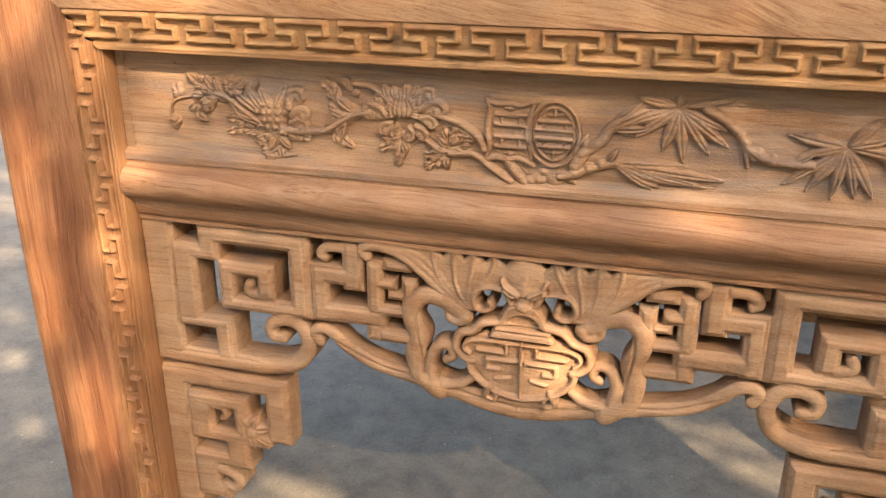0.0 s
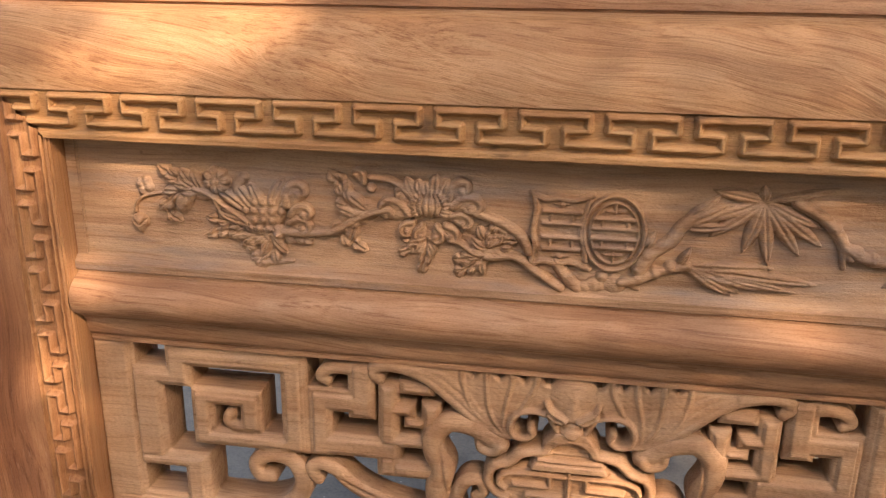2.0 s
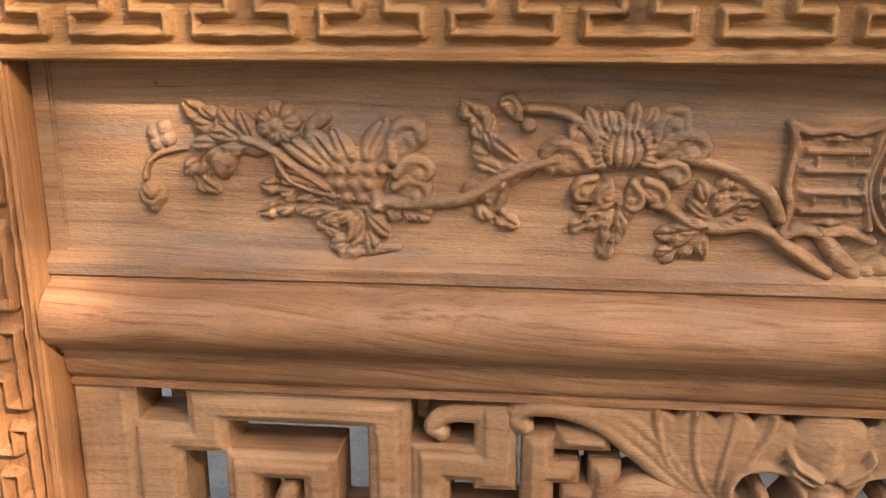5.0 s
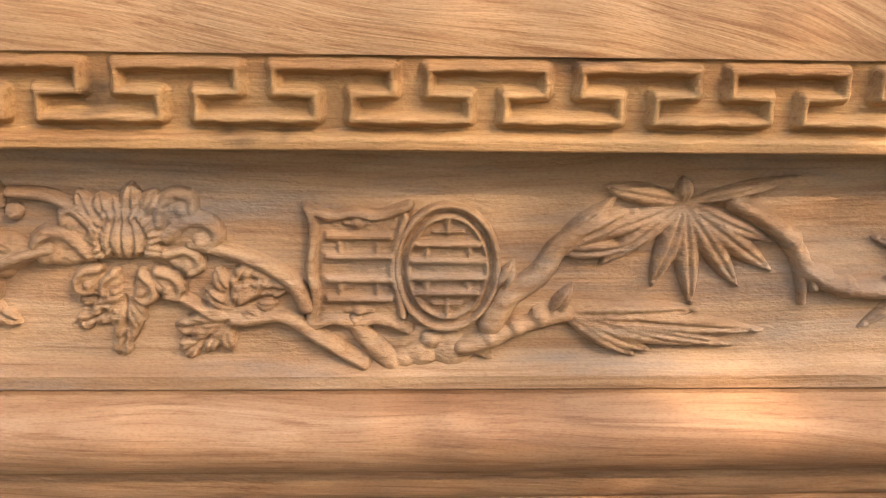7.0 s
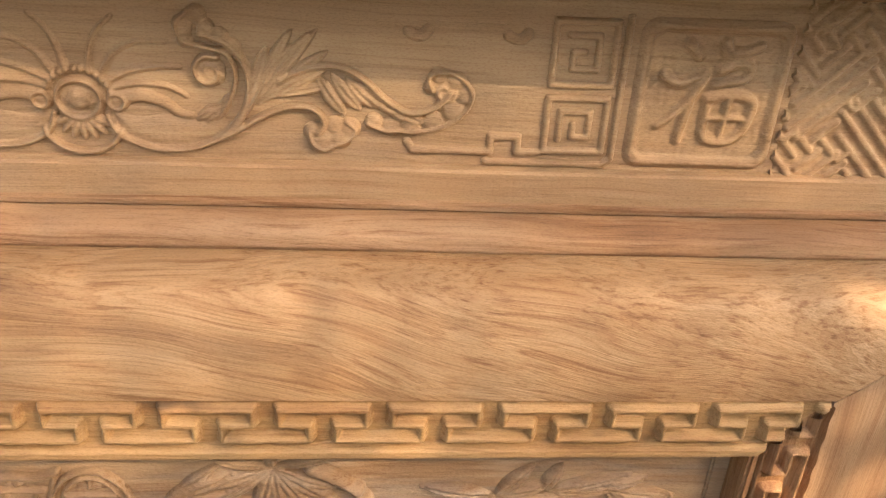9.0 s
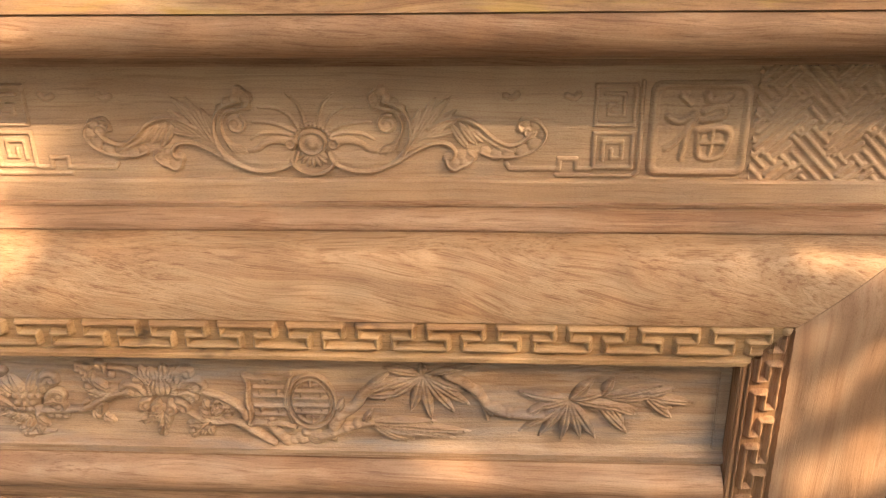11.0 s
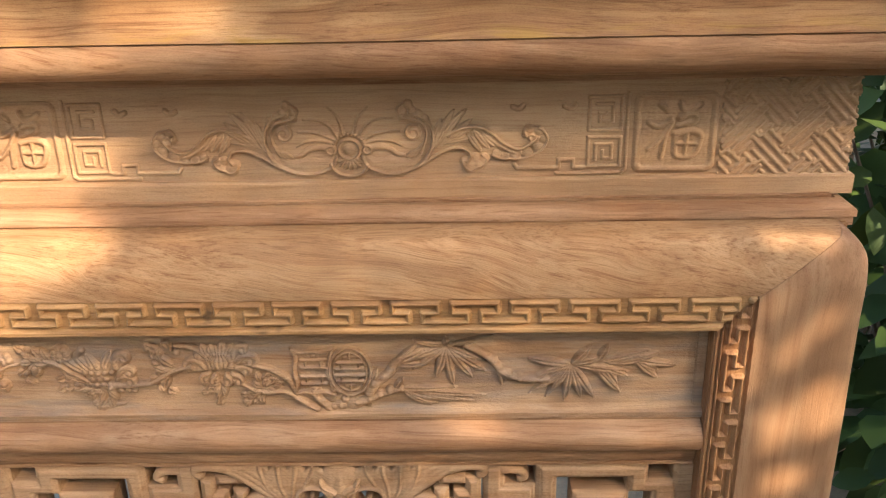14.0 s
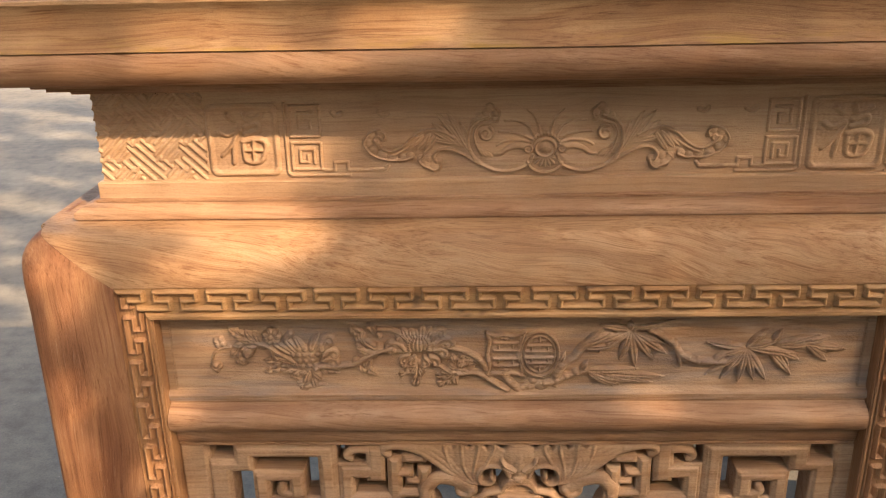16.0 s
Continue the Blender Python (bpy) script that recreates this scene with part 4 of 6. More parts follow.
    c.petal(-0.118, 1.226, 65, 0.022, 0.006, h)
    c.petal(-0.082, 1.254, 28, 0.050, 0.0085, h, 0.4)
    c.petal(-0.080, 1.251, 5, 0.042, 0.0065, h, 0.4)
    c.petal(-0.082, 1.258, 40, 0.045, 0.0055, h * 0.8, 0.4)
    for a, L, W in ((-158, 0.075, 0.005), (-140, 0.062, 0.0052), (-105, 0.055, 0.0055), (-83, 0.066, 0.0055), (-56, 0.065, 0.0055), (-38, 0.072, 0.0055), (-25, 0.060, 0.0045), (168, 0.05, 0.005), (12, 0.07, 0.0035), (95, 0.016, 0.004)):
        c.petal(-0.010, 1.281, a, L, W * 1.4, h * 0.8, 0.28, 0.95, bend=0.03 * (1 if a > -90 else -1))
    c.stroke([(0.020, 1.281), (0.038, 1.272), (0.053, 1.261), (0.062, 1.250), (0.068, 1.240), (0.080, 1.236)], 0.0062, h)
    c.stroke([(0.062, 1.252), (0.066, 1.235), (0.069, 1.219)], 0.0048, h * 0.9, 0.003)
    c.stroke([(0.070, 1.238), (0.074, 1.229)], 0.0042, h * 0.8)
    c.disc(0.056, 1.259, 0.0075, h * 1.1)
    carve("bamboo_spray", c, PANEL + 0.001, 0.003, W_PANEL, CARVED, "carved hanging bamboo leaves on a jointed stem")
    c = Carving(-0.15, 0.075, 1.172, 1.26, step)
    c.stroke([(-0.140, 1.190), (-0.122, 1.194), (-0.108, 1.202), (-0.092, 1.207), (-0.076, 1.211)], 0.0062, h, 0.005)
    for x, z in ((-0.122, 1.196), (-0.106, 1.203), (-0.092, 1.209)):
        c.disc(x, z, 0.0072, h * 1.05)
    c.petal(-0.135, 1.192, -35, 0.022, 0.004, h * 0.7)
    c.petal(-0.084, 1.212, 60, 0.022, 0.0055, h)
    for a, L, W in ((2, 0.085, 0.0062), (-5, 0.128, 0.006), (-14, 0.085, 0.0062), (-24, 0.062, 0.0055), (-31, 0.055, 0.005), (-11, 0.11, 0.0048)):
        c.petal(-0.078, 1.211, a, L, W * 1.3, h * 0.85, 0.28, 0.85)
    carve("bamboo_leaves", c, PANEL + 0.001, 0.003, W_PANEL, CARVED, "carved swept bamboo leaves low on the panel")
    c = Carving(0.06, 0.345, 1.172, 1.31, step)
    c.stroke([(0.072, 1.238), (0.082, 1.232), (0.094, 1.229), (0.110, 1.227), (0.135, 1.227)], 0.0062, h)
    c.disc(0.094, 1.229, 0.0078, h * 1.1)
    c.petal(0.112, 1.224, 35, 0.040, 0.005, h)
    for a, L, W in ((170, 0.064, 0.0058), (-165, 0.050, 0.0045), (-142, 0.078, 0.005), (-124, 0.066, 0.005), (-98, 0.062, 0.005), (-74, 0.060, 0.0052), (-58, 0.066, 0.0055), (48, 0.045, 0.0055), (-8, 0.085, 0.0055), (16, 0.05, 0.005)):
        c.petal(0.168, 1.249, a, L, W * 1.4, h * 0.85, 0.28, 0.9)
    for x, z, a, L in ((0.200, 1.247, -48, 0.062), (0.205, 1.250, -25, 0.050), (0.212, 1.250, -55, 0.042), (0.205, 1.253, 62, 0.034), (0.208, 1.253, 15, 0.075), (0.255, 1.256, -8, 0.066), (0.258, 1.255, -40, 0.046), (0.262, 1.255, -28, 0.035), (0.25, 1.257, 14, 0.045), (0.215, 1.252, 4, 0.055)):
        c.petal(x, z, a, L, 0.0072, h * 0.8, 0.28, 0.9)
    carve("bamboo_spray", c, PANEL + 0.001, 0.003, W_PANEL, CARVED, "carved fan of bamboo leaves spreading sideways")


panel_carvings()


# ---- low relief on the frieze ----
def blessing_tablet(x0, x1):
    """A raised tablet with rounded corners, a sunk field and the sign for good fortune."""
    z0, z1 = 1.507, 1.622
    c = Carving(x0 - 0.006, x1 + 0.006, z0 - 0.004, z1 + 0.006, 0.0012)
    r = 0.014
    c.bar(x0, x1, z0, z1, 0.0055, 0.005, r)
    w, t = x1 - x0, z1 - z0
    s = c.win(x0 + 0.012, x1 - 0.012, z0 + 0.013, z1 - 0.010)
    qx = np.abs(c.X[s] - (x0 + x1) / 2) - (w / 2 - 0.019)
    qz = np.abs(c.Z[s] - (z0 + z1) / 2) - (t / 2 - 0.019)
    d = np.hypot(np.maximum(qx, 0), np.maximum(qz, 0)) + np.minimum(np.maximum(qx, qz), 0) - 0.010
    c.H[s] = np.minimum(c.H[s], 0.0018 + 0.0037 * np.clip(d / 0.004 + 0.6, 0, 1))

    def st(pts, k=1.0):
        q = [(x0 + w * (0.12 + 0.76 * a), z0 + t * (0.10 + 0.80 * b)) for a, b in pts]
        f = Carving(x0, x1, z0, z1, 0.0012)
        f.stroke(q, 0.0048 * k, 0.0062, 0.0038 * k)
        i0, j0 = np.searchsorted(c.z, f.z[0] - 1e-6), np.searchsorted(c.x, f.x[0] - 1e-6)
        a, b = f.H.shape
        view = c.H[i0:i0 + a, j0:j0 + b]
        view[:] = np.maximum(view, f.H[:view.shape[0], :view.shape[1]] + 0.0010 * (f.H[:view.shape[0], :view.shape[1]] > 0))

    st([(0.26, 0.92), (0.36, 0.82)])
    st([(0.10, 0.66), (0.22, 0.60), (0.34, 0.64), (0.42, 0.70)])
    st([(0.44, 0.66), (0.34, 0.48), (0.20, 0.32), (0.10, 0.24)], 0.8)
    st([(0.34, 0.46), (0.32, 0.28), (0.30, 0.12)])
    st([(0.56, 0.94), (0.62, 0.84), (0.74, 0.86), (0.86, 0.92)])
    st([(0.56, 0.72), (0.68, 0.78), (0.80, 0.76), (0.78, 0.66), (0.62, 0.62), (0.54, 0.60)])
    st([(0.50, 0.48), (0.66, 0.52), (0.84, 0.50), (0.90, 0.40), (0.82, 0.18), (0.68, 0.12), (0.52, 0.16), (0.50, 0.32), (0.50, 0.48)])
    st([(0.68, 0.50), (0.67, 0.32), (0.66, 0.16)], 0.7)
    st([(0.52, 0.33), (0.68, 0.33), (0.84, 0.32)], 0.7)
    carve("tablet", c, FY0 + 0.001, 0.003, W_FRIEZE, FRIEZE, "raised tablet with a carved good-fortune sign", 1)


def key_square(x0, x1, mirror):
    """Two small square spirals, one over the other, with a line running on along the foot."""
    c = Carving(min(x0, x1) - 0.125, max(x0, x1) + 0.125, 1.503, 1.628, 0.0012)
    s = -1 if mirror else 1
    o = x0                                  # outer side, beside the tablet
    def X(u):
        return o + s * u
    def line(pts, w=0.0030, h=0.0046):
        c.stroke([(X(u), z) for u, z in pts], w, h, smooth=False, flat=True)
    line([(0.0, 1.620), (0.0, 1.514), (0.006, 1.509), (0.125 - 0.03, 1.509)])
    line([(0.008, 1.616), (0.052, 1.616), (0.052, 1.570), (0.008, 1.570), (0.008, 1.616)])
    line([(0.042, 1.606), (0.020, 1.606), (0.020, 1.582), (0.038, 1.582), (0.038, 1.594), (0.030, 1.594)])
    line([(0.008, 1.560), (0.052, 1.560), (0.052, 1.519), (0.008, 1.519), (0.008, 1.560)])
    line([(0.042, 1.528), (0.042, 1.550), (0.020, 1.550), (0.020, 1.530), (0.032, 1.530), (0.032, 1.540)])
    line([(0.056, 1.517), (0.072, 1.517), (0.072, 1.529), (0.092, 1.529), (0.092, 1.517), (0.150, 1.517), (0.154, 1.523)], 0.0034)
    for u in (0.080, 0.150):
        c.stroke([(X(u - 0.008), 1.606), (X(u - 0.002), 1.601), (X(u + 0.006), 1.604)], 0.0042, 0.0045)
    c.stroke([(X(0.088), 1.612), (X(0.150), 1.612)], 0.0012, 0.002)
    carve("spiral_key", c, FY0 + 0.001, 0.003, W_FRIEZE, FRIEZE, "pair of carved square spirals with a foot line")


def diaper(x0, x1, name="diagonal_fret"):
    """Slanting bars in two directions with short hooks between, like basketwork."""
    c = Carving(x0 - 0.002, x1 + 0.002, 1.504, 1.638, 0.0012)
    c.bar(x0, x1, 1.506, 1.636, 0.0012, 0.001)
    p = 0.0115
    r = math.sqrt(0.5)
    cell = 0.0575
    for i in range(-14, 15):
        for j in range(-14, 15):
            uc, vc = i * cell, j * cell
            mx, mz = x0 + 0.03 + (uc + vc) * r, 1.570 + (uc - vc) * r
            if not (x0 - 0.06 < mx < x1 + 0.06 and 1.46 < mz < 1.69):
                continue
            along = (i + j) % 2 == 0
            for k in (-2, -1, 0, 1, 2):
                if abs(k) == 2:
                    spans = ((-0.5, -0.12), (0.12, 0.5))
                elif k == 0:
                    spans = ((-0.66, 0.66),)
                else:
                    spans = ((-0.66, 0.42),) if k > 0 else ((-0.42, 0.66),)
                for a, b in spans:
                    ends = []
                    for t in (a, b):
                        u, v = (t * cell, k * p) if along else (k * p, t * cell)
                        ends.append((mx + (u + v) * r, mz + (u - v) * r))
                    c.stroke(ends, 0.0032, 0.0044, smooth=False, flat=True)
            for t in (-0.12, 0.12):
                e = []
                for k in (-2, -1.2) if t < 0 else (1.2, 2):
                    u, v = (t * cell, k * p) if along else (k * p, t * cell)
                    e.append((mx + (u + v) * r, mz + (u - v) * r))
                c.stroke(e, 0.0030, 0.0044, smooth=False, flat=True)
    carve(name, c, FY0 + 0.001, 0.003, W_FRIEZE, FRIEZE, "carved slanting fret of interlaced bars")


def frieze_scroll():
    """The shell between drooping lobes in the middle, and scrolling acanthus to both sides."""
    cx = -0.1405
    h = 0.0085
    c = Carving(cx - 0.30, cx + 0.30, 1.503, 1.634, 0.0010)
    for s in (1, -1):
        def q(p):
            return (cx + s * p[0], p[1])
        def line(pts, w, hh=1.0, w1=None):
            c.stroke([q(p) for p in pts], w, h * hh, w1)
        def blade(p, a, L, W, hh=0.8, bend=0.0):
            c.petal(*q(p), a if s > 0 else 180 - a, L, W, h * hh, 0.35, 1.3, bend=bend * s, blunt=0.55)
        def lobe(p, r, hh=0.7):
            c.disc(*q(p), r, h * hh)
        # rays of the fan
        for pts in ([(0.0076, 1.5682), (0.0106, 1.5832), (0.0163, 1.5963), (0.0270, 1.6065)], [(0.0172, 1.5680), (0.0259, 1.5811), (0.0409, 1.5892), (0.0610, 1.5904)], [(0.0214, 1.5623), (0.0364, 1.5689), (0.0531, 1.5724), (0.0696, 1.5730)], [(0.0229, 1.5565), (0.0397, 1.5601), (0.0600, 1.5586), (0.0727, 1.5520)]):
            line(pts, 0.0022, 0.6, 0.0016)
            c.stroke([q(p) for p in pts], 0.0062, h * 0.22, 0.004)
        # broad drooping lobe with its rolled rim
        c.fill([q(p) for p in ((0.0204, 1.5412), (0.0234, 1.5256), (0.0379, 1.5156), (0.0584, 1.5121), (0.0829, 1.5169), (0.1000, 1.5295), (0.0965, 1.5439), (0.0759, 1.5365), (0.0575, 1.5395), (0.0388, 1.5370))], h * 0.40, 0.008)
        line([(0.0180, 1.5373), (0.0234, 1.5244), (0.0379, 1.5156), (0.0584, 1.5121), (0.0810, 1.5157), (0.0999, 1.5272), (0.1125, 1.5437), (0.1165, 1.5609), (0.1131, 1.5799), (0.1012, 1.5921), (0.0849, 1.5971)], 0.0024, 0.95, 0.0028)
        # leaf within the lobe
        line([(0.0300, 1.5499), (0.0431, 1.5512), (0.0570, 1.5472), (0.0668, 1.5401), (0.0760, 1.5384)], 0.0058, 0.85, 0.003)
        for p, a in (((0.0778, 1.5345), 35), ((0.0840, 1.5325), 48), ((0.0907, 1.5336), 60), ((0.0964, 1.5362), 72)):
            blade(p, a, 0.020, 0.0042, 0.8)
        lobe((0.0255, 1.5476), 0.0085, 0.75)
        c.stroke([q(((0.0255, 1.5476)[0] + 0.0056 * math.cos(radians(k)), (0.0255, 1.5476)[1] + 0.0056 * math.sin(radians(k)))) for k in range(0, 360, 45)], 0.0016, h * 1.1, closed=True)
        # inner spiral and the crest that hooks over it
        curl(c, *q((0.0894, 1.5708)), 0.0120, h * 0.9, 60, 1.3, 0.0024, s)
        for p, r in (((0.0834, 1.6102), 0.0072), ((0.0734, 1.6021), 0.0075), ((0.0746, 1.5924), 0.0062), ((0.0887, 1.6019), 0.0065), ((0.0977, 1.5958), 0.0068), ((0.1059, 1.5883), 0.0068)):
            lobe(p, r, 0.75)
        line([(0.0781, 1.6121), (0.0698, 1.6037), (0.0731, 1.5925), (0.0854, 1.5885), (0.1000, 1.5846), (0.1071, 1.5724), (0.1053, 1.5572), (0.0984, 1.5439)], 0.0020, 0.95)
        # fronds rising beside it
        for p, a, L in (((0.1139, 1.5398), 80, 0.052), ((0.1169, 1.5436), 70, 0.066), ((0.1207, 1.5455), 60, 0.072), ((0.1244, 1.5474), 48, 0.062), ((0.1289, 1.5511), 38, 0.050), ((0.1319, 1.5538), 20, 0.040)):
            blade(p, a, L, 0.0050, 0.85, -0.12)
        line([(0.1056, 1.5295), (0.1208, 1.5532), (0.1358, 1.5796), (0.1571, 1.5998)], 0.0018, 1.0, 0.0012)
        # thin stem that turns down to a lobed drop
        line([(0.0791, 1.5150), (0.1018, 1.5256), (0.1243, 1.5393), (0.1448, 1.5478), (0.1607, 1.5465), (0.1688, 1.5371), (0.1644, 1.5286)], 0.0026, 1.0, 0.0028)
        for p, r in (((0.1674, 1.5223), 0.0115), ((0.1607, 1.5287), 0.0075), ((0.1800, 1.5245), 0.0090), ((0.1867, 1.5322), 0.0085), ((0.1763, 1.5331), 0.0080)):
            lobe(p, r, 0.7)
        c.stroke([q(p) for p in ((0.1577, 1.5287), (0.1607, 1.5197), (0.1689, 1.5153), (0.1771, 1.5195), (0.1856, 1.5232), (0.1912, 1.5310), (0.1844, 1.5376))], 0.0017, h * 0.9)
        # outer leaf: a ridge with scalloped blades under it and a curled tip
        line([(0.1375, 1.5663), (0.1578, 1.5762), (0.1790, 1.5774), (0.1963, 1.5692), (0.2124, 1.5549), (0.2299, 1.5459), (0.2465, 1.5495), (0.2590, 1.5619)], 0.0026, 1.0, 0.0024)
        for k, p in enumerate(((0.1622, 1.5735), (0.1724, 1.5734), (0.1827, 1.5713), (0.1927, 1.5666), (0.2020, 1.5589), (0.2113, 1.5519), (0.2206, 1.5471))):
            blade(p, -62 + 5 * k, 0.038 - 0.0028 * k, 0.0058, 0.75, 0.1)
        for p, r in (((0.2041, 1.5374), 0.0072), ((0.2164, 1.5341), 0.0075), ((0.2301, 1.5347), 0.0080), ((0.2467, 1.5391), 0.0085), ((0.2613, 1.5481), 0.0090), ((0.2690, 1.5595), 0.0080), ((0.2624, 1.5702), 0.0075), ((0.2495, 1.5734), 0.0070), ((0.2438, 1.5648), 0.0055)):
            lobe(p, r, 0.62)
        line([(0.1993, 1.5367), (0.2105, 1.5318), (0.2228, 1.5317), (0.2365, 1.5315), (0.2528, 1.5351), (0.2670, 1.5442), (0.2742, 1.5579), (0.2671, 1.5716), (0.2530, 1.5771), (0.2422, 1.5720), (0.2454, 1.5621)], 0.0018, 0.9)
        curl(c, *q((0.2542, 1.5620)), 0.0080, h * 0.8, 0, 0.9, 0.0020, -s)
    cz = 1.5484
    c.stroke([(cx + 0.026 * math.cos(radians(a)), cz - 0.020 + 0.019 * math.sin(radians(a))) for a in range(-172, -7, 20)], 0.0024, h)
    for a in range(-150, -29, 20):
        c.petal(cx, cz - 0.008, a, 0.024, 0.0032, h * 0.8, 0.0, 1.3, blunt=0.5)
    for a in range(15, 166, 13):
        c.disc(cx + 0.0225 * math.cos(radians(a)), cz + 0.0215 * math.sin(radians(a)), 0.0030, h * 0.85)
    c.disc(cx, cz, 0.0185, h * 0.6, 0.0170)
    c.stroke([(cx + 0.0150 * math.cos(radians(a)), cz + 0.0135 * math.sin(radians(a))) for a in range(0, 360, 24)], 0.0022, h, closed=True)
    c.disc(cx, cz, 0.0095, h * 1.15)
    carve("shell_scroll", c, FY0 + 0.001, 0.003, W_FRIEZE, FRIEZE, "carved shell between scrolling acanthus leaves", 1, 0.0001)


frieze_scroll()
blessing_tablet(-0.655, -0.542)
blessing_tablet(0.250, 0.366)
key_square(-0.533, -0.475, False)
key_square(0.242, 0.185, True)
diaper(FX0 + 0.001, -0.659)
diaper(0.371, FX1 - 0.001)


# ---- openwork under the panel ----
MID = -0.178


def half_bars(c, s):
    h = 0.0095
    def b(x0, x1, z0, z1, hh=h):
        if s > 0:
            c.stepped(x0, x1, z0, z1, hh)
        else:
            c.stepped(2 * MID - x1, 2 * MID - x0, z0, z1, hh)
    def st(pts, w, hh=0.010, w1=None, **k):
        c.stroke([((x if s > 0 else 2 * MID - x), z) for x, z in pts], w, hh, w1, **k)
    def dig(pts, w=0.0013, d=0.0035):
        c.dig([((x if s > 0 else 2 * MID - x), z) for x, z in pts], w, d, False)
    # side stile and the large square spiral
    b(-0.741, -0.689, 0.842, 1.078)
    for r in ((-0.650, -0.478, 1.045, 1.073), (-0.511, -0.478, 0.944, 1.073), (-0.622, -0.478, 0.944, 0.968), (-0.622, -0.593, 0.944, 1.020), (-0.622, -0.534, 0.998, 1.021), (-0.562, -0.534, 0.966, 1.021)):
        b(*r)
    for r in ((-0.694, -0.618, 1.018, 1.042), (-0.650, -0.618, 1.018, 1.073), (-0.695, -0.655, 0.912, 1.040), (-0.695, -0.604, 0.908, 0.931), (-0.637, -0.604, 0.856, 0.931), (-0.741, -0.560, 0.842, 0.870)):
        b(*r)
    st([(-0.548, 0.972), (-0.565, 0.972), (-0.577, 0.978), (-0.574, 0.988)], 0.0075, 0.007)
    st([(-0.575, 0.857), (-0.535, 0.860), (-0.502, 0.875), (-0.488, 0.905), (-0.500, 0.932), (-0.526, 0.938), (-0.546, 0.926), (-0.543, 0.909), (-0.528, 0.907)], 0.0135, 0.010, 0.008)
    # second block
    for r in ((-0.478, -0.449, 0.945, 1.034), (-0.478, -0.400, 1.004, 1.034), (-0.431, -0.398, 0.998, 1.070), (-0.478, -0.369, 0.947, 0.977), (-0.398, -0.369, 0.926, 0.977), (-0.398, -0.325, 0.926, 0.950)):
        b(*r)
    st([(-0.410, 1.058), (-0.432, 1.060), (-0.452, 1.058), (-0.462, 1.048), (-0.455, 1.042)], 0.0088, 0.008, 0.006)
    # small spiral
    for r in ((-0.396, -0.371, 0.968, 1.048), (-0.396, -0.352, 1.006, 1.024), (-0.371, -0.330, 1.034, 1.052), (-0.346, -0.322, 0.968, 1.028), (-0.396, -0.322, 0.966, 0.984), (-0.366, -0.338, 0.992, 1.006)):
        b(*r)
    # gouged lines along the bars
    dig([(-0.692, 0.875), (-0.692, 1.070)])
    for pts in ([(-0.642, 1.066), (-0.486, 1.066), (-0.486, 0.950)], [(-0.504, 1.040), (-0.504, 0.972)], [(-0.616, 0.950), (-0.500, 0.950)], [(-0.616, 0.950), (-0.616, 1.014), (-0.540, 1.014)],
                [(-0.720, 0.864), (-0.570, 0.864)], [(-0.472, 0.954), (-0.472, 1.028), (-0.424, 1.028), (-0.424, 1.064)], [(-0.444, 0.952), (-0.376, 0.952), (-0.376, 0.932)], [(-0.688, 0.924), (-0.612, 0.924), (-0.612, 0.876)]):
        dig(pts)


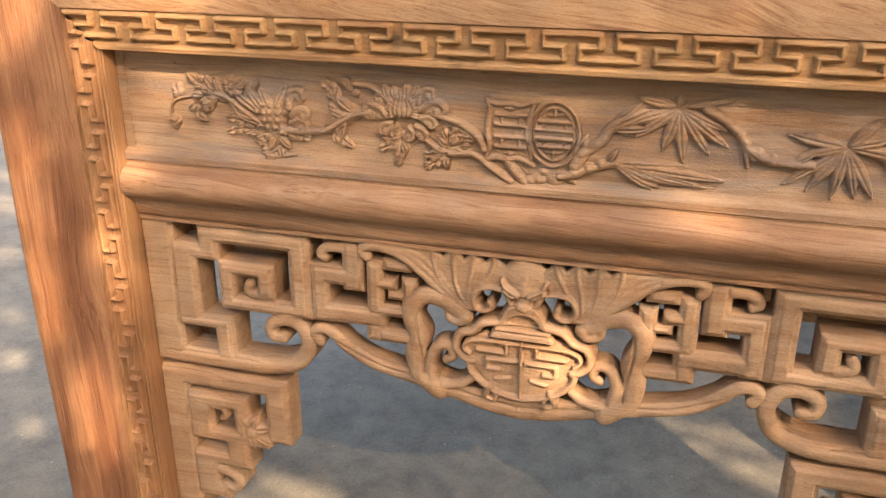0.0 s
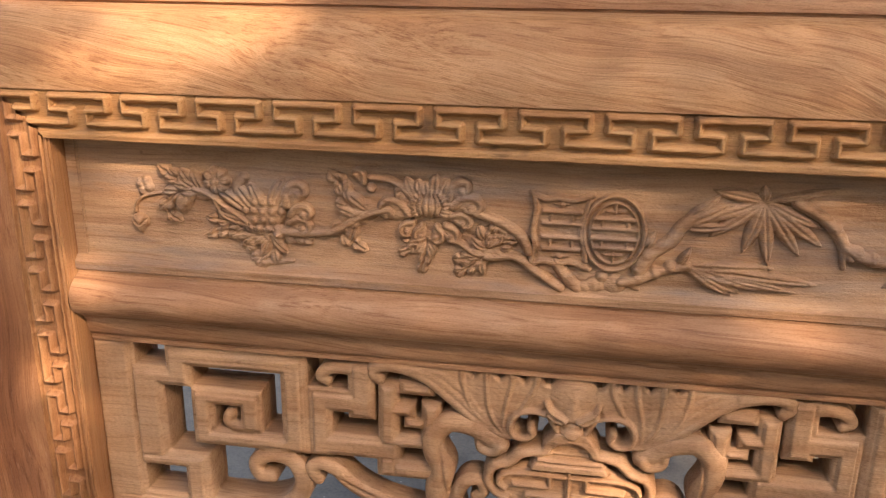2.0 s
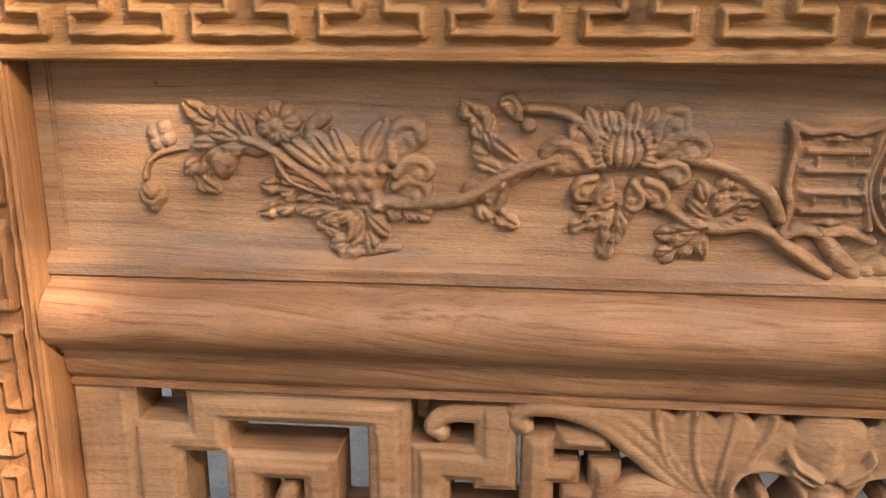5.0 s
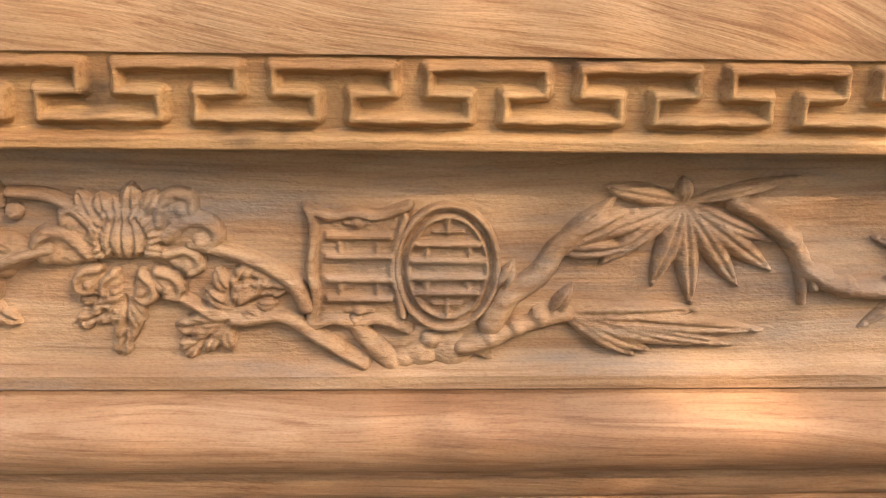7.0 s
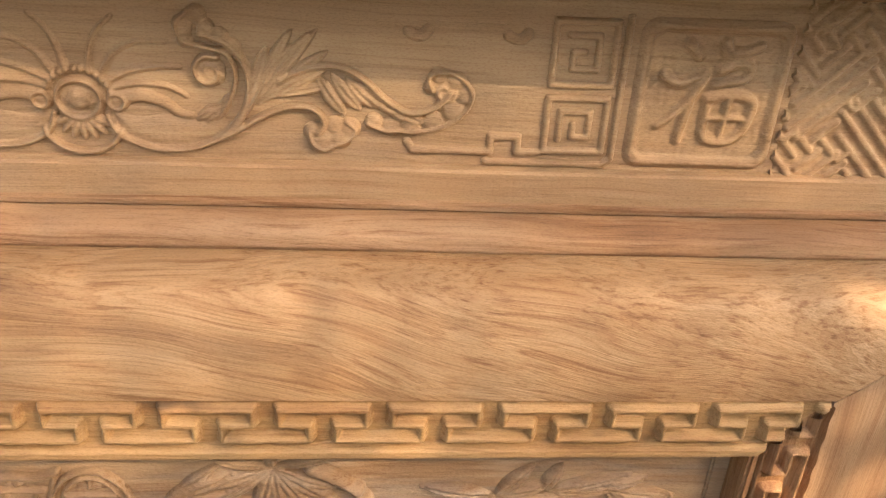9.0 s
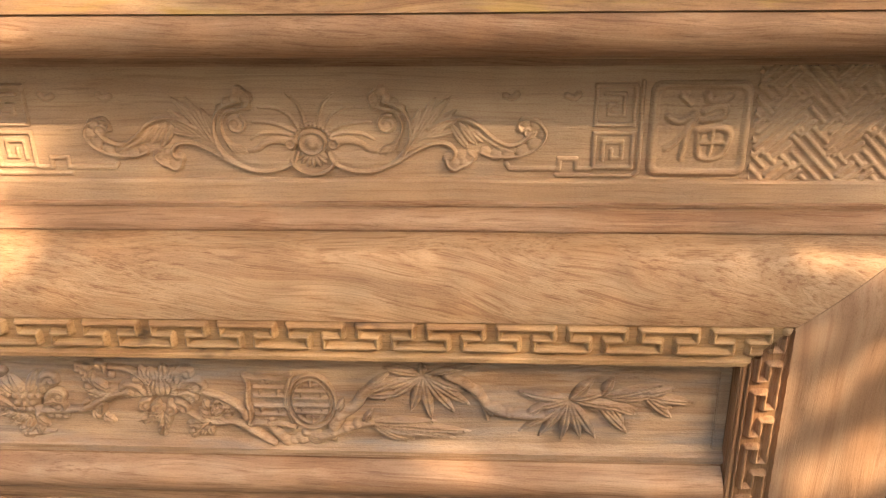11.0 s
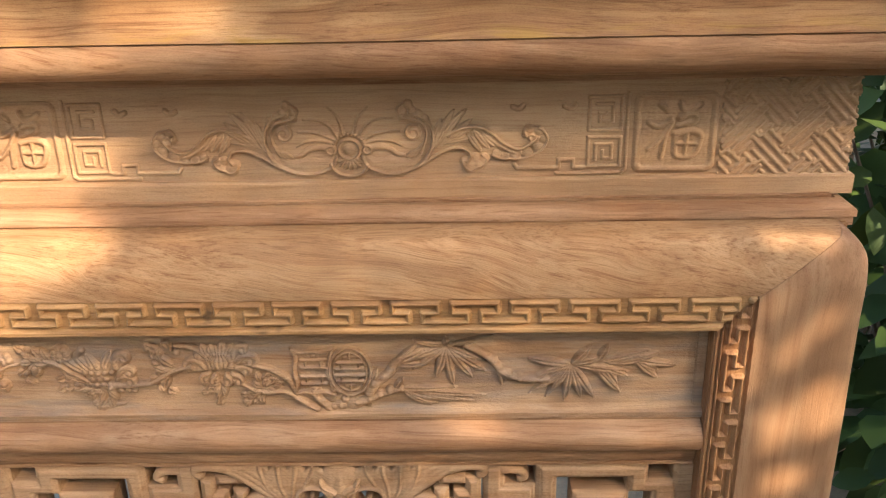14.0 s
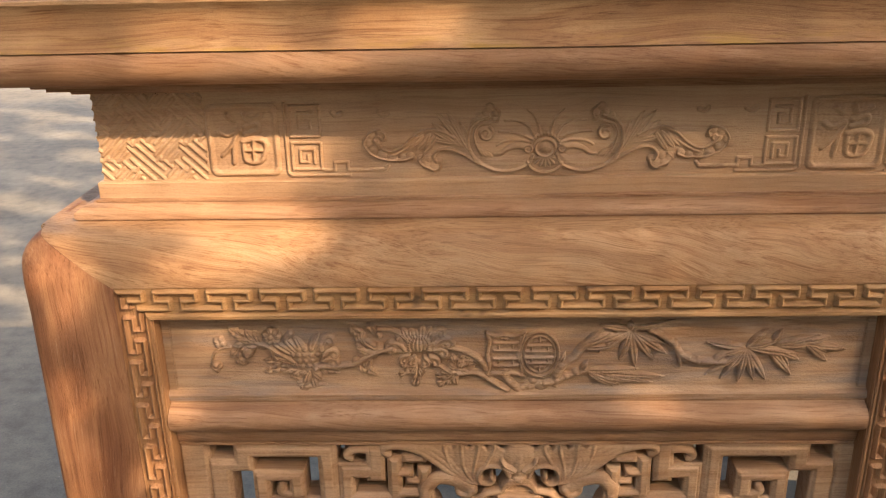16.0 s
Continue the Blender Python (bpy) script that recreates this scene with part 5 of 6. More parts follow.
def openwork():
    for s, lab in ((1, "openwork of square spirals beside the leg post"), (-1, "openwork of square spirals beside the leg post")):
        a, b = (-0.742, -0.318) if s > 0 else (2 * MID + 0.318, 0.362)
        c = Carving(a - 0.004, b + 0.004, 0.835, 1.078, 0.0014)
        half_bars(c, s)
        if s < 0:
            c.stepped(0.330, 0.3615, 0.842, 1.078, 0.0095)
        carve("spiral_lattice", c, LATT, 0.042, W_LATT, table, lab, 1)
    # curved lower band
    c = Carving(-0.50, 0.145, 0.832, 0.95, 0.0014)
    for s in (1, -1):
        def q(x, z):
            return ((x if s > 0 else 2 * MID - x), z)
        c.stroke([q(-0.470, 0.912), q(-0.478, 0.924), q(-0.466, 0.933), q(-0.447, 0.927), q(-0.425, 0.908), q(-0.390, 0.890), q(-0.345, 0.880), q(-0.310, 0.873), q(-0.270, 0.864), q(-0.225, 0.853), q(MID, 0.8475)], 0.0078, 0.009, 0.0125)
        c.stroke([q(-0.310, 0.884), q(-0.262, 0.872), q(-0.215, 0.864), q(MID, 0.861)], 0.0075, 0.007)
        c.dig([q(-0.440, 0.916), q(-0.380, 0.890), q(-0.320, 0.880), q(-0.240, 0.864), q(MID, 0.855)], 0.0014, 0.0035)
    carve("apron_band", c, LATT - 0.001, 0.028, W_LATT, table, "wavy lower band of the openwork with hooked ends")
    # cloud scrolls that hold the medallion
    for s in (1, -1):
        a, b = (-0.36, -0.215) if s > 0 else (2 * MID + 0.215, 2 * MID + 0.36)
        c = Carving(a, b, 0.85, 1.03, 0.0013)
        def q(x, z):
            return ((x if s > 0 else 2 * MID - x), z)
        c.stroke([q(-0.292, 0.866), q(-0.318, 0.888), q(-0.326, 0.918), q(-0.320, 0.945), q(-0.330, 0.968), q(-0.330, 0.990), q(-0.312, 1.006), q(-0.288, 1.004), q(-0.270, 0.994), q(-0.256, 0.984)], 0.0155, 0.013, 0.011)
        c.stroke([q(-0.256, 0.984), q(-0.262, 0.976), q(-0.276, 0.978), q(-0.280, 0.988)], 0.0085, 0.012, 0.005)
        c.stroke([q(-0.300, 0.880), q(-0.304, 0.908), q(-0.294, 0.932), q(-0.278, 0.936), q(-0.272, 0.922), q(-0.282, 0.914)], 0.0095, 0.011, 0.006)
        c.stroke([q(-0.285, 0.876), q(-0.262, 0.880), q(-0.245, 0.892)], 0.009, 0.010, 0.006)
        c.dig([q(-0.312, 0.892), q(-0.317, 0.930), q(-0.322, 0.975), q(-0.308, 0.995)], 0.0016, 0.004)
        carve("cloud_scroll", c, LATT - 0.004, 0.026, W_LATT, table, "carved cloud scroll holding the medallion")


def bat():
    """The bat: spread scalloped wings, broad face, over the medallion."""
    c = Carving(-0.415, 2 * MID + 0.415, 0.975, 1.082, 0.0011)
    for s in (1, -1):
        def q(x, z):
            return ((x if s > 0 else 2 * MID - x), z)
        # the sheet of the wing, its upper edge scalloped between the finger bones
        c.fill([q(-0.345, 1.079), q(-0.318, 1.076), q(-0.300, 1.081), q(-0.287, 1.066), q(-0.2725, 1.081), q(-0.258, 1.064), q(-0.2447, 1.081), q(-0.231, 1.063), q(-0.2185, 1.080),
                q(-0.208, 1.064), q(-0.196, 1.060), q(-0.204, 1.036), q(-0.214, 1.029), q(-0.232, 1.030), q(-0.243, 1.016), q(-0.240, 0.996), q(-0.262, 0.994), q(-0.300, 1.016), q(-0.335, 1.048)], 0.0055, 0.003, False)
        # the arm: a broad tapering band from the hooked tip down to the root
        for k, w in ((0.0, 0.0078), (0.010, 0.0085), (0.020, 0.0075)):
            c.stroke([q(-0.368 + k, 1.069), q(-0.340 + k * 0.9, 1.058 + k * 0.3), q(-0.312 + k * 0.8, 1.036 + k * 0.4), q(-0.288 + k * 0.5, 1.015 + k * 0.4), q(-0.262, 1.000 + k * 0.2), q(-0.243, 0.997)], w, 0.0105 - 0.12 * k, 0.0055)
        c.stroke([q(-0.394, 1.052), q(-0.401, 1.060), q(-0.394, 1.068), q(-0.375, 1.070), q(-0.350, 1.066)], 0.0072, 0.0105, 0.0095)
        # finger bones, thin ridges sweeping to the root
        for x, xm in ((-0.300, -0.284), (-0.2725, -0.268), (-0.2447, -0.2545), (-0.2185, -0.2430)):
            c.stroke([q(x, 1.0705), q(x * 0.92 + xm * 0.08, 1.058), q(x * 0.35 + xm * 0.65, 1.030), q(xm * 0.6 - 0.250 * 0.4, 1.010), q(-0.250, 0.998)], 0.0046, 0.0092, 0.0034)
        # rolled root of the wing round a dark eye
        c.stroke([q(-0.205, 1.028), q(-0.222, 1.031), q(-0.238, 1.026), q(-0.245, 1.012), q(-0.240, 0.999), q(-0.228, 0.997), q(-0.220, 1.003), q(-0.2225, 1.010)], 0.0042, 0.0125, 0.0048)
        # brow, eye and cheek
        c.stroke([q(-0.206, 1.044), q(-0.201, 1.036), q(-0.192, 1.031), q(-0.185, 1.027)], 0.0036, 0.0200, 0.0042)
        c.stroke([q(-0.204, 1.032), q(-0.196, 1.026), q(-0.188, 1.022)], 0.0030, 0.0180, 0.0028)
        c.stroke([q(-0.200, 1.024), q(-0.194, 1.012), q(-0.191, 1.003)], 0.0055, 0.0130, 0.0050)
    c.disc(MID, 1.050, 0.0280, 0.0120, 0.0260)
    c.stroke([(MID, 1.052), (MID, 1.030), (MID, 1.012)], 0.0125, 0.0140, 0.0135)
    c.disc(MID, 1.010, 0.0150, 0.0190, 0.0090)
    c.dig([(MID - 0.012, 1.020), (MID, 1.024), (MID + 0.012, 1.020)], 0.0013, 0.004)
    for x in (-0.0085, 0.0085):
        c.dig([(MID + x, 1.0050), (MID + x, 1.0062)], 0.0026, 0.014, False)
    carve("bat_relief", c, LATT - 0.002, 0.030, W_LATT, table, "carved bat with scalloped wings, mouth downwards", 1)
    # the roofed medallion with its sign
    c = Carving(MID - 0.105, MID + 0.105, 0.860, 1.018, 0.0011)
    c.fill([(MID - 0.075, 0.945), (MID - 0.066, 0.910), (MID - 0.035, 0.880), (MID, 0.873), (MID + 0.035, 0.880), (MID + 0.066, 0.910), (MID + 0.075, 0.945), (MID + 0.045, 0.966), (MID, 0.970), (MID - 0.045, 0.966)], 0.0042, 0.006)
    c.fill([(MID - 0.018, 1.012), (MID + 0.018, 1.012), (MID + 0.030, 0.996), (MID + 0.036, 0.980), (MID - 0.036, 0.980), (MID - 0.030, 0.996)], 0.0120, 0.003, False)
    c.sink([(MID - 0.021, 0.982), (MID - 0.016, 0.994), (MID, 0.999), (MID + 0.016, 0.994), (MID + 0.021, 0.982)], 0.0035)
    c.fill([(MID - 0.036, 0.979), (MID + 0.036, 0.979), (MID + 0.046, 0.962), (MID - 0.046, 0.962)], 0.0150, 0.0025, False)
    c.dig([(MID - 0.038, 0.9735), (MID + 0.038, 0.9735)], 0.0014, 0.005)
    for s in (1, -1):
        def q(x, z):
            return (MID + s * x, z)
        # lobed outer band
        c.stroke([q(0.030, 0.984), q(0.052, 0.979), q(0.066, 0.966), q(0.084, 0.958), q(0.090, 0.940), q(0.080, 0.926), q(0.068, 0.921)], 0.0068, 0.0125, 0.0060)
        c.stroke([q(0.072, 0.922), q(0.068, 0.905), q(0.054, 0.890), q(0.036, 0.880), q(0.016, 0.874), q(0.0, 0.8725)], 0.0050, 0.0110, 0.0050)
        c.stroke([q(0.040, 0.886), q(0.047, 0.872), q(0.035, 0.867), q(0.031, 0.879)], 0.0052, 0.0130, 0.0042)
        # inner ribbon and the strokes of the sign
        c.stroke([q(0.004, 0.955), q(0.052, 0.955), q(0.072, 0.950), q(0.078, 0.940), q(0.070, 0.932)], 0.0036, 0.0115, 0.0034, flat=True)
        c.stroke([q(0.020, 0.955), q(0.020, 0.940), q(0.060, 0.940)], 0.0034, 0.0115, smooth=False, flat=True)
        c.stroke([q(0.006, 0.928), q(0.046, 0.928), q(0.046, 0.914), q(0.030, 0.914)], 0.0034, 0.0110, smooth=False, flat=True)
        c.stroke([q(0.014, 0.902), q(0.034, 0.898)], 0.0030, 0.0090, smooth=False, flat=True)
    c.bar(MID - 0.0030, MID + 0.0030, 0.874, 0.962, 0.0120, 0.002)
    carve("medallion", c, LATT - 0.004, 0.028, W_LATT, table, "carved lobed medallion with a long-life sign", 1)


def brackets():
    for s in (1, -1):
        a, b = (-0.742, -0.515) if s > 0 else (2 * MID + 0.515, 0.364)
        c = Carving(a - 0.003, b + 0.003, 0.50, 0.842, 0.0014)
        def bb(x0, x1, z0, z1, h=0.0095):
            if s > 0:
                c.stepped(x0, x1, z0, z1, h)
            else:
                c.stepped(2 * MID - x1, 2 * MID - x0, z0, z1, h)
        def q(x, z):
            return ((x if s > 0 else 2 * MID - x), z)
        if s < 0:
            c.stepped(0.335, 0.3615, 0.505, 0.836, 0.0095)
        for r in ((-0.741, -0.692, 0.505, 0.836), (-0.741, -0.526, 0.804, 0.836), (-0.566, -0.526, 0.722, 0.836), (-0.700, -0.655, 0.71, 0.79), (-0.700, -0.594, 0.770, 0.797), (-0.622, -0.594, 0.728, 0.797),
                  (-0.700, -0.566, 0.708, 0.735), (-0.640, -0.598, 0.664, 0.725), (-0.700, -0.598, 0.664, 0.690), (-0.700, -0.655, 0.60, 0.69), (-0.70, -0.640, 0.60, 0.632)):
            bb(*r)
        c.stroke([q(-0.655, 0.775), q(-0.640, 0.772), q(-0.634, 0.760), q(-0.642, 0.752)], 0.008, 0.009, 0.005)
        for dx, dz, an, L in ((0, 0, -35, 0.045), (0, 0, 10, 0.036), (0, 0, -80, 0.036), (0, 0, 60, 0.03), (0, 0, 130, 0.03), (0, 0, -120, 0.03)):
            x, z = q(-0.594, 0.742)
            c.petal(x, z, an if s > 0 else 180 - an, L, 0.011, 0.012, 0.4, 0.8)
        c.disc(*q(-0.590, 0.738), 0.013, 0.014)
        c.stroke([q(-0.652, 0.655), q(-0.634, 0.650), q(-0.622, 0.636), q(-0.634, 0.622), q(-0.648, 0.628)], 0.010, 0.010, 0.007)
        c.dig([q(-0.560, 0.728), q(-0.560, 0.810), q(-0.690, 0.810)], 0.0015, 0.004, False)
        carve("leg_bracket", c, LATT, 0.034, W_LATT, table, "stepped openwork bracket with a small carved flower", 1)


openwork()
bat()
brackets()


# ---- greenery and shade ----
def leaf_mesh(bm, at, direction, normal, L, W, cup=0.12):
    d = direction.normalized()
    side = d.cross(normal).normalized()
    n = side.cross(d)
    rows = ((0.0, 0.02), (0.25, 0.8), (0.55, 1.0), (0.82, 0.6), (1.0, 0.02))
    left, mid, right = [], [], []
    for u, w in rows:
        c = at + d * (L * u) - n * (cup * L * u * u)
        mid.append(bm.verts.new(c))
        left.append(bm.verts.new(c + side * (W * w) + n * (0.18 * W * w)))
        right.append(bm.verts.new(c - side * (W * w) + n * (0.18 * W * w)))
    for i in range(4):
        bm.faces.new((left[i], left[i + 1], mid[i + 1], mid[i]))
        bm.faces.new((mid[i], mid[i + 1], right[i + 1], right[i]))


def limb(bm, pts, r0, r1, sides=8):
    rings = []
    k = len(pts)
    for i, p in enumerate(pts):
        p = Vector(p)
        d = (Vector(pts[min(i + 1, k - 1)]) - Vector(pts[max(i - 1, 0)])).normalized()
        a = d.orthogonal().normalized()
        b = d.cross(a)
        r = r0 + (r1 - r0) * i / (k - 1)
        rings.append([bm.verts.new(p + (a * math.cos(2 * math.pi * j / sides) + b * math.sin(2 * math.pi * j / sides)) * r) for j in range(sides)])
    for A, B in zip(rings[:-1], rings[1:]):
        for j in range(sides):
            bm.faces.new((A[j], A[(j + 1) % sides], B[(j + 1) % sides], B[j]))


def mesh_child(name, bm, material, parent, label=""):
    me = bpy.data.meshes.new(name)
    bm.to_mesh(me)
    bm.free()
    for p in me.polygons:
        p.use_smooth = True
    me.materials.append(material)
    ob = new(name, me)
    ob.parent = parent
    if label:
        ob["label"] = label
    return ob


# gaps in the crown, as (x, height over FLOOR's zero, half width, half height) where their light meets the table's front
GAPS = [(-0.74, 1.55, 0.11, 0.07), (-0.57, 1.51, 0.14, 0.12), (-0.60, 1.63, 0.23, 0.08), (-0.67, 1.385, 0.09, 0.035), (-0.65, 1.295, 0.05, 0.035), (-0.73, 1.14, 0.03, 0.05),
        (-0.76, 1.63, 0.10, 0.06), (-0.36, 1.735, 0.09, 0.05), (-0.60, 1.735, 0.12, 0.025),
        (-0.87, 1.38, 0.05, 0.08), (-0.90, 1.03, 0.035, 0.20), (-0.85, 0.74, 0.05, 0.10), (-0.77, 1.02, 0.03, 0.09), (-0.77, 1.30, 0.025, 0.05),
        (0.03, 1.165, 0.036, 0.030), (-0.03, 1.09, 0.024, 0.014), (-0.10, 0.95, 0.052, 0.055), (0.01, 1.02, 0.03, 0.02), (-0.17, 0.985, 0.04, 0.02)]
GAPS2 = [(0.450, 1.455, 0.030, 0.022), (0.500, 1.450, 0.030, 0.018), (0.502, 1.322, 0.022, 0.026), (0.456, 1.275, 0.024, 0.024), (0.432, 1.345, 0.020, 0.016), (0.512, 1.180, 0.040, 0.050),
         (0.455, 1.150, 0.026, 0.045), (0.475, 1.055, 0.036, 0.028), (0.395, 1.250, 0.022, 0.060), (0.48, 1.60, 0.018, 0.012), (0.50, 0.90, 0.05, 0.10)]
# light that falls past the leg on the ground behind the table, and before it
GAPS3 = [(0.81, 1.12, 0.070, 0.034), (0.71, 1.15, 0.040, 0.022), (0.76, 1.00, 0.070, 0.040), (0.86, 1.02, 0.060, 0.050), (0.96, 1.09, 0.070, 0.040), (0.94, 0.97, 0.060, 0.036), (0.68, 1.07, 0.035, 0.026),
         (0.88, 1.15, 0.030, 0.018), (1.02, 1.03, 0.045, 0.040), (-0.40, 0.70, 0.10, 0.04), (-0.52, 0.64, 0.05, 0.03),
         (-1.05, 0.98, 0.05, 0.05), (-1.02, 0.74, 0.04, 0.035), (-1.04, 1.18, 0.05, 0.025), (-1.04, 1.55, 0.06, 0.06), (-1.03, 1.95, 0.07, 0.10), (-0.60, 1.86, 0.06, 0.08)]


def in_gap(x, z, grow):
    for gaps, k in ((GAPS, 1.0), (GAPS2, 0.45), (GAPS3, 1.0)):
        for gx, gz, rx, rz in gaps:
            if ((x - gx) / (rx + grow * k)) ** 2 + ((z - gz) / (rz + grow * k)) ** 2 < 1:
                return True
    return False


CROWN_NEAR = 48000


def shade_tree():
    tree = new("shade_tree")
    tree.location = (2.6, -4.2, 0)
    tagged(tree, "broad-leaved yard tree whose crown shades the table", "tree")
    o = Vector(tree.location)
    rng = random.Random(5)
    a = TO_SUN.orthogonal().normalized()
    b = TO_SUN.cross(a)
    limbs = bmesh.new()
    verts, faces = [], []

    def leaflet(x, z, far, L):
        """A small folded leaf, in the way of the light that would meet the table's front at (x, z)."""
        p = Vector((x, 0.97, z - FLOOR)) + TO_SUN * (3.4 + far + 1.1 * noise.noise((x * 1.1, z * 1.1, 5.0))) - o
        t = rng.uniform(0, 2 * math.pi)
        d = a * math.cos(t) + b * math.sin(t) + TO_SUN * rng.uniform(-0.6, 0.6)
        side = d.cross(TO_SUN).normalized() + TO_SUN * rng.uniform(-0.6, 0.6)
        k = len(verts)
        verts.extend((p - d * L * 0.5, p + side * L * 0.24 + TO_SUN * L * 0.06, p + d * L * 0.5, p - side * L * 0.24 + TO_SUN * L * 0.06))
        faces.extend(((k, k + 1, k + 2), (k, k + 2, k + 3)))

    made = tries = 0
    # the part of the crown that shades the table: thin foliage, with gaps
    while made < CROWN_NEAR:
        # evenly spread, so that the light that filters through stays even
        tries += 1
        x = -1.5 + 2.8 * ((tries * 0.7548776662) % 1.0) + rng.uniform(-0.008, 0.008)
        z = 0.1 + 2.1 * ((tries * 0.5698402910) % 1.0) + rng.uniform(-0.008, 0.008)
        if in_gap(x, z, 0.022 * rng.uniform(-1.0, 0.9)) and rng.random() < 0.95:
            continue
        leaflet(x, z, rng.uniform(0, 1.4), rng.uniform(0.018, 0.028))
        made += 1
    # a closer tuft, through which light falls on one leg in spots
    made = 0
    while made < 1500:
        x, z = rng.uniform(0.38, 0.60), rng.uniform(0.85, 1.52)
        if in_gap(x, z, 0.0):
            continue
        leaflet(x, z, rng.uniform(-0.6, 0.2), rng.uniform(0.018, 0.028))
        made += 1
    # thicker foliage over the ground before the table, added to cut bounced light
    made = 0
    while made < 26000:
        x, z = rng.uniform(-2.2, 2.2), rng.uniform(-2.6, 0.1)
        if noise.noise((x * 2.5, z * 2.5, 8.8)) < -0.25 or (x / 2.2) ** 2 + ((z - 0.3) / 2.9) ** 2 > 1:
            continue
        leaflet(x, z, rng.uniform(0, 1.4), rng.uniform(0.045, 0.07))
        made += 1
    # looser clumps over the yard beyond
    made = 0
    while made < 22000:
        x, z = rng.uniform(-1.3, 2.3), rng.uniform(2.3, 7.2)
        if abs(x + 0.4 - 0.4 * (z - 2.2)) > 0.9:
            continue
        if noise.noise((x * 2.3, z * 2.3, 3.3)) + 0.5 * noise.noise((x * 7, z * 7, 1.3)) < -0.02 + 0.1 * rng.uniform(-1, 1):
            continue
        leaflet(x, z, rng.uniform(0, 1.4), rng.uniform(0.03, 0.055))
        made += 1
    limb(limbs, [(0, 0, 0), (0.05, 0.1, 1.0), (-0.1, 0.3, 2.2), (-0.5, 0.9, 3.6), (-1.0, 1.6, 4.4)], 0.16, 0.07)
    limb(limbs, [(-0.1, 0.3, 2.2), (-0.6, 1.2, 3.0), (-1.6, 2.0, 3.3), (-2.6, 2.3, 3.2)], 0.08, 0.025)
    limb(limbs, [(-0.5, 0.9, 3.6), (-1.8, 1.4, 4.6), (-3.4, 1.8, 5.6)], 0.07, 0.02)
    mesh_child("trunk", limbs, M_BARK, tree)
    me = bpy.data.meshes.new("crown")
    me.from_pydata(verts, [], faces)
    me.materials.append(M_LEAF)
    crown = new("crown", me)
    crown.parent = tree


def shrub(name, at, size, count, seed, L0, L1, label):
    """A shrub: several stems and broad drooping leaves."""
    sh = new(name)
    sh.location = at
    tagged(sh, label, "shrub")
    rng = random.Random(seed)
    st, lv = bmesh.new(), bmesh.new()
    for i in range(9):
        top = Vector((rng.uniform(-1, 1) * size[0], rng.uniform(-1, 1) * size[1], size[2] * rng.uniform(0.7, 1.0)))
        limb(st, [(top.x * 0.15, top.y * 0.15, 0), (top.x * 0.5, top.y * 0.4, top.z * 0.5), tuple(top)], 0.008, 0.003, 5)
    for i in range(count):
        t = rng.uniform(0, 2 * math.pi)
        rad = rng.random() ** 0.5
        p = Vector((math.cos(t) * rad * size[0], math.sin(t) * rad * size[1], size[2] * rng.uniform(0.05, 1.0)))
        d = Vector((math.cos(t) + rng.uniform(-1, 1), math.sin(t) + rng.uniform(-1, 1), rng.uniform(-0.7, 0.3)))
        n = Vector((rng.uniform(-.6, .6), rng.uniform(-.9, .2), 1))
        L = rng.uniform(L0, L1)
        leaf_mesh(lv, p, d, n, L, L * 0.3, 0.25)
    mesh_child("stems", st, M_BARK, sh)
    mesh_child("leaves", lv, M_LEAF, sh)


shade_tree()
shrub("shrub", (1.25, 1.75, 0), (0.5, 0.55, 1.45), 900, 3, 0.08, 0.16, "dark green broad-leaved shrub beside the table")
shrub("shrub", (1.35, 2.6, 0), (0.8, 0.7, 1.7), 900, 9, 0.09, 0.18, "dark green leafy shrub behind the table")
shrub("shrub", (0.9, 3.6, 0), (0.9, 0.6, 1.8), 700, 12, 0.09, 0.18, "dark green leafy shrub behind the table")


def hedge(at, length, height, depth, turn, seed, label):
    """A clipped-back green hedge: woody stems and a thick uneven coat of leaves."""
    hd = new("hedge")
    hd.matrix_world = pose(*at, 0, 0, turn)
    tagged(hd, label, "hedge")
    rng = random.Random(seed)
    st = bmesh.new()
    for i in range(int(length / 0.8)):
        x = -length / 2 + 0.8 * i + rng.uniform(-0.2, 0.2)
        limb(st, [(x, 0, 0), (x + rng.uniform(-.2, .2), rng.uniform(-.2, .2), height * 0.5), (x + rng.uniform(-.4, .4), 0, height * 0.95)], 0.04, 0.01, 6)
    verts, faces = [], []
    for i in range(int(length * height * 420)):
        x, z = rng.uniform(-length / 2, length / 2), height * rng.random() * (0.9 + 0.1 * math.sin(i))
        y = depth * (rng.random() - 0.5) * (0.6 + 0.5 * noise.noise((x * 0.9, z * 0.9, seed)))
        L = rng.uniform(0.08, 0.15)
        d = Vector((rng.uniform(-1, 1), rng.uniform(-1, 1), rng.uniform(-1, 0.4))).normalized() * L
        sd = d.cross(Vector((rng.uniform(-1, 1), rng.uniform(-1, 1), 1))).normalized() * L * 0.28
        p = Vector((x, y, z))
        k = len(verts)
        verts.extend((p, p + d * 0.5 + sd, p + d, p + d * 0.5 - sd))
        faces.append((k, k + 1, k + 2, k + 3))
    mesh_child("stems", st, M_BARK, hd)
    me = bpy.data.meshes.new("leaves")
    me.from_pydata(verts, [], faces)
    me.materials.append(M_LEAF)
    lv = new("leaves", me)
    lv.parent = hd


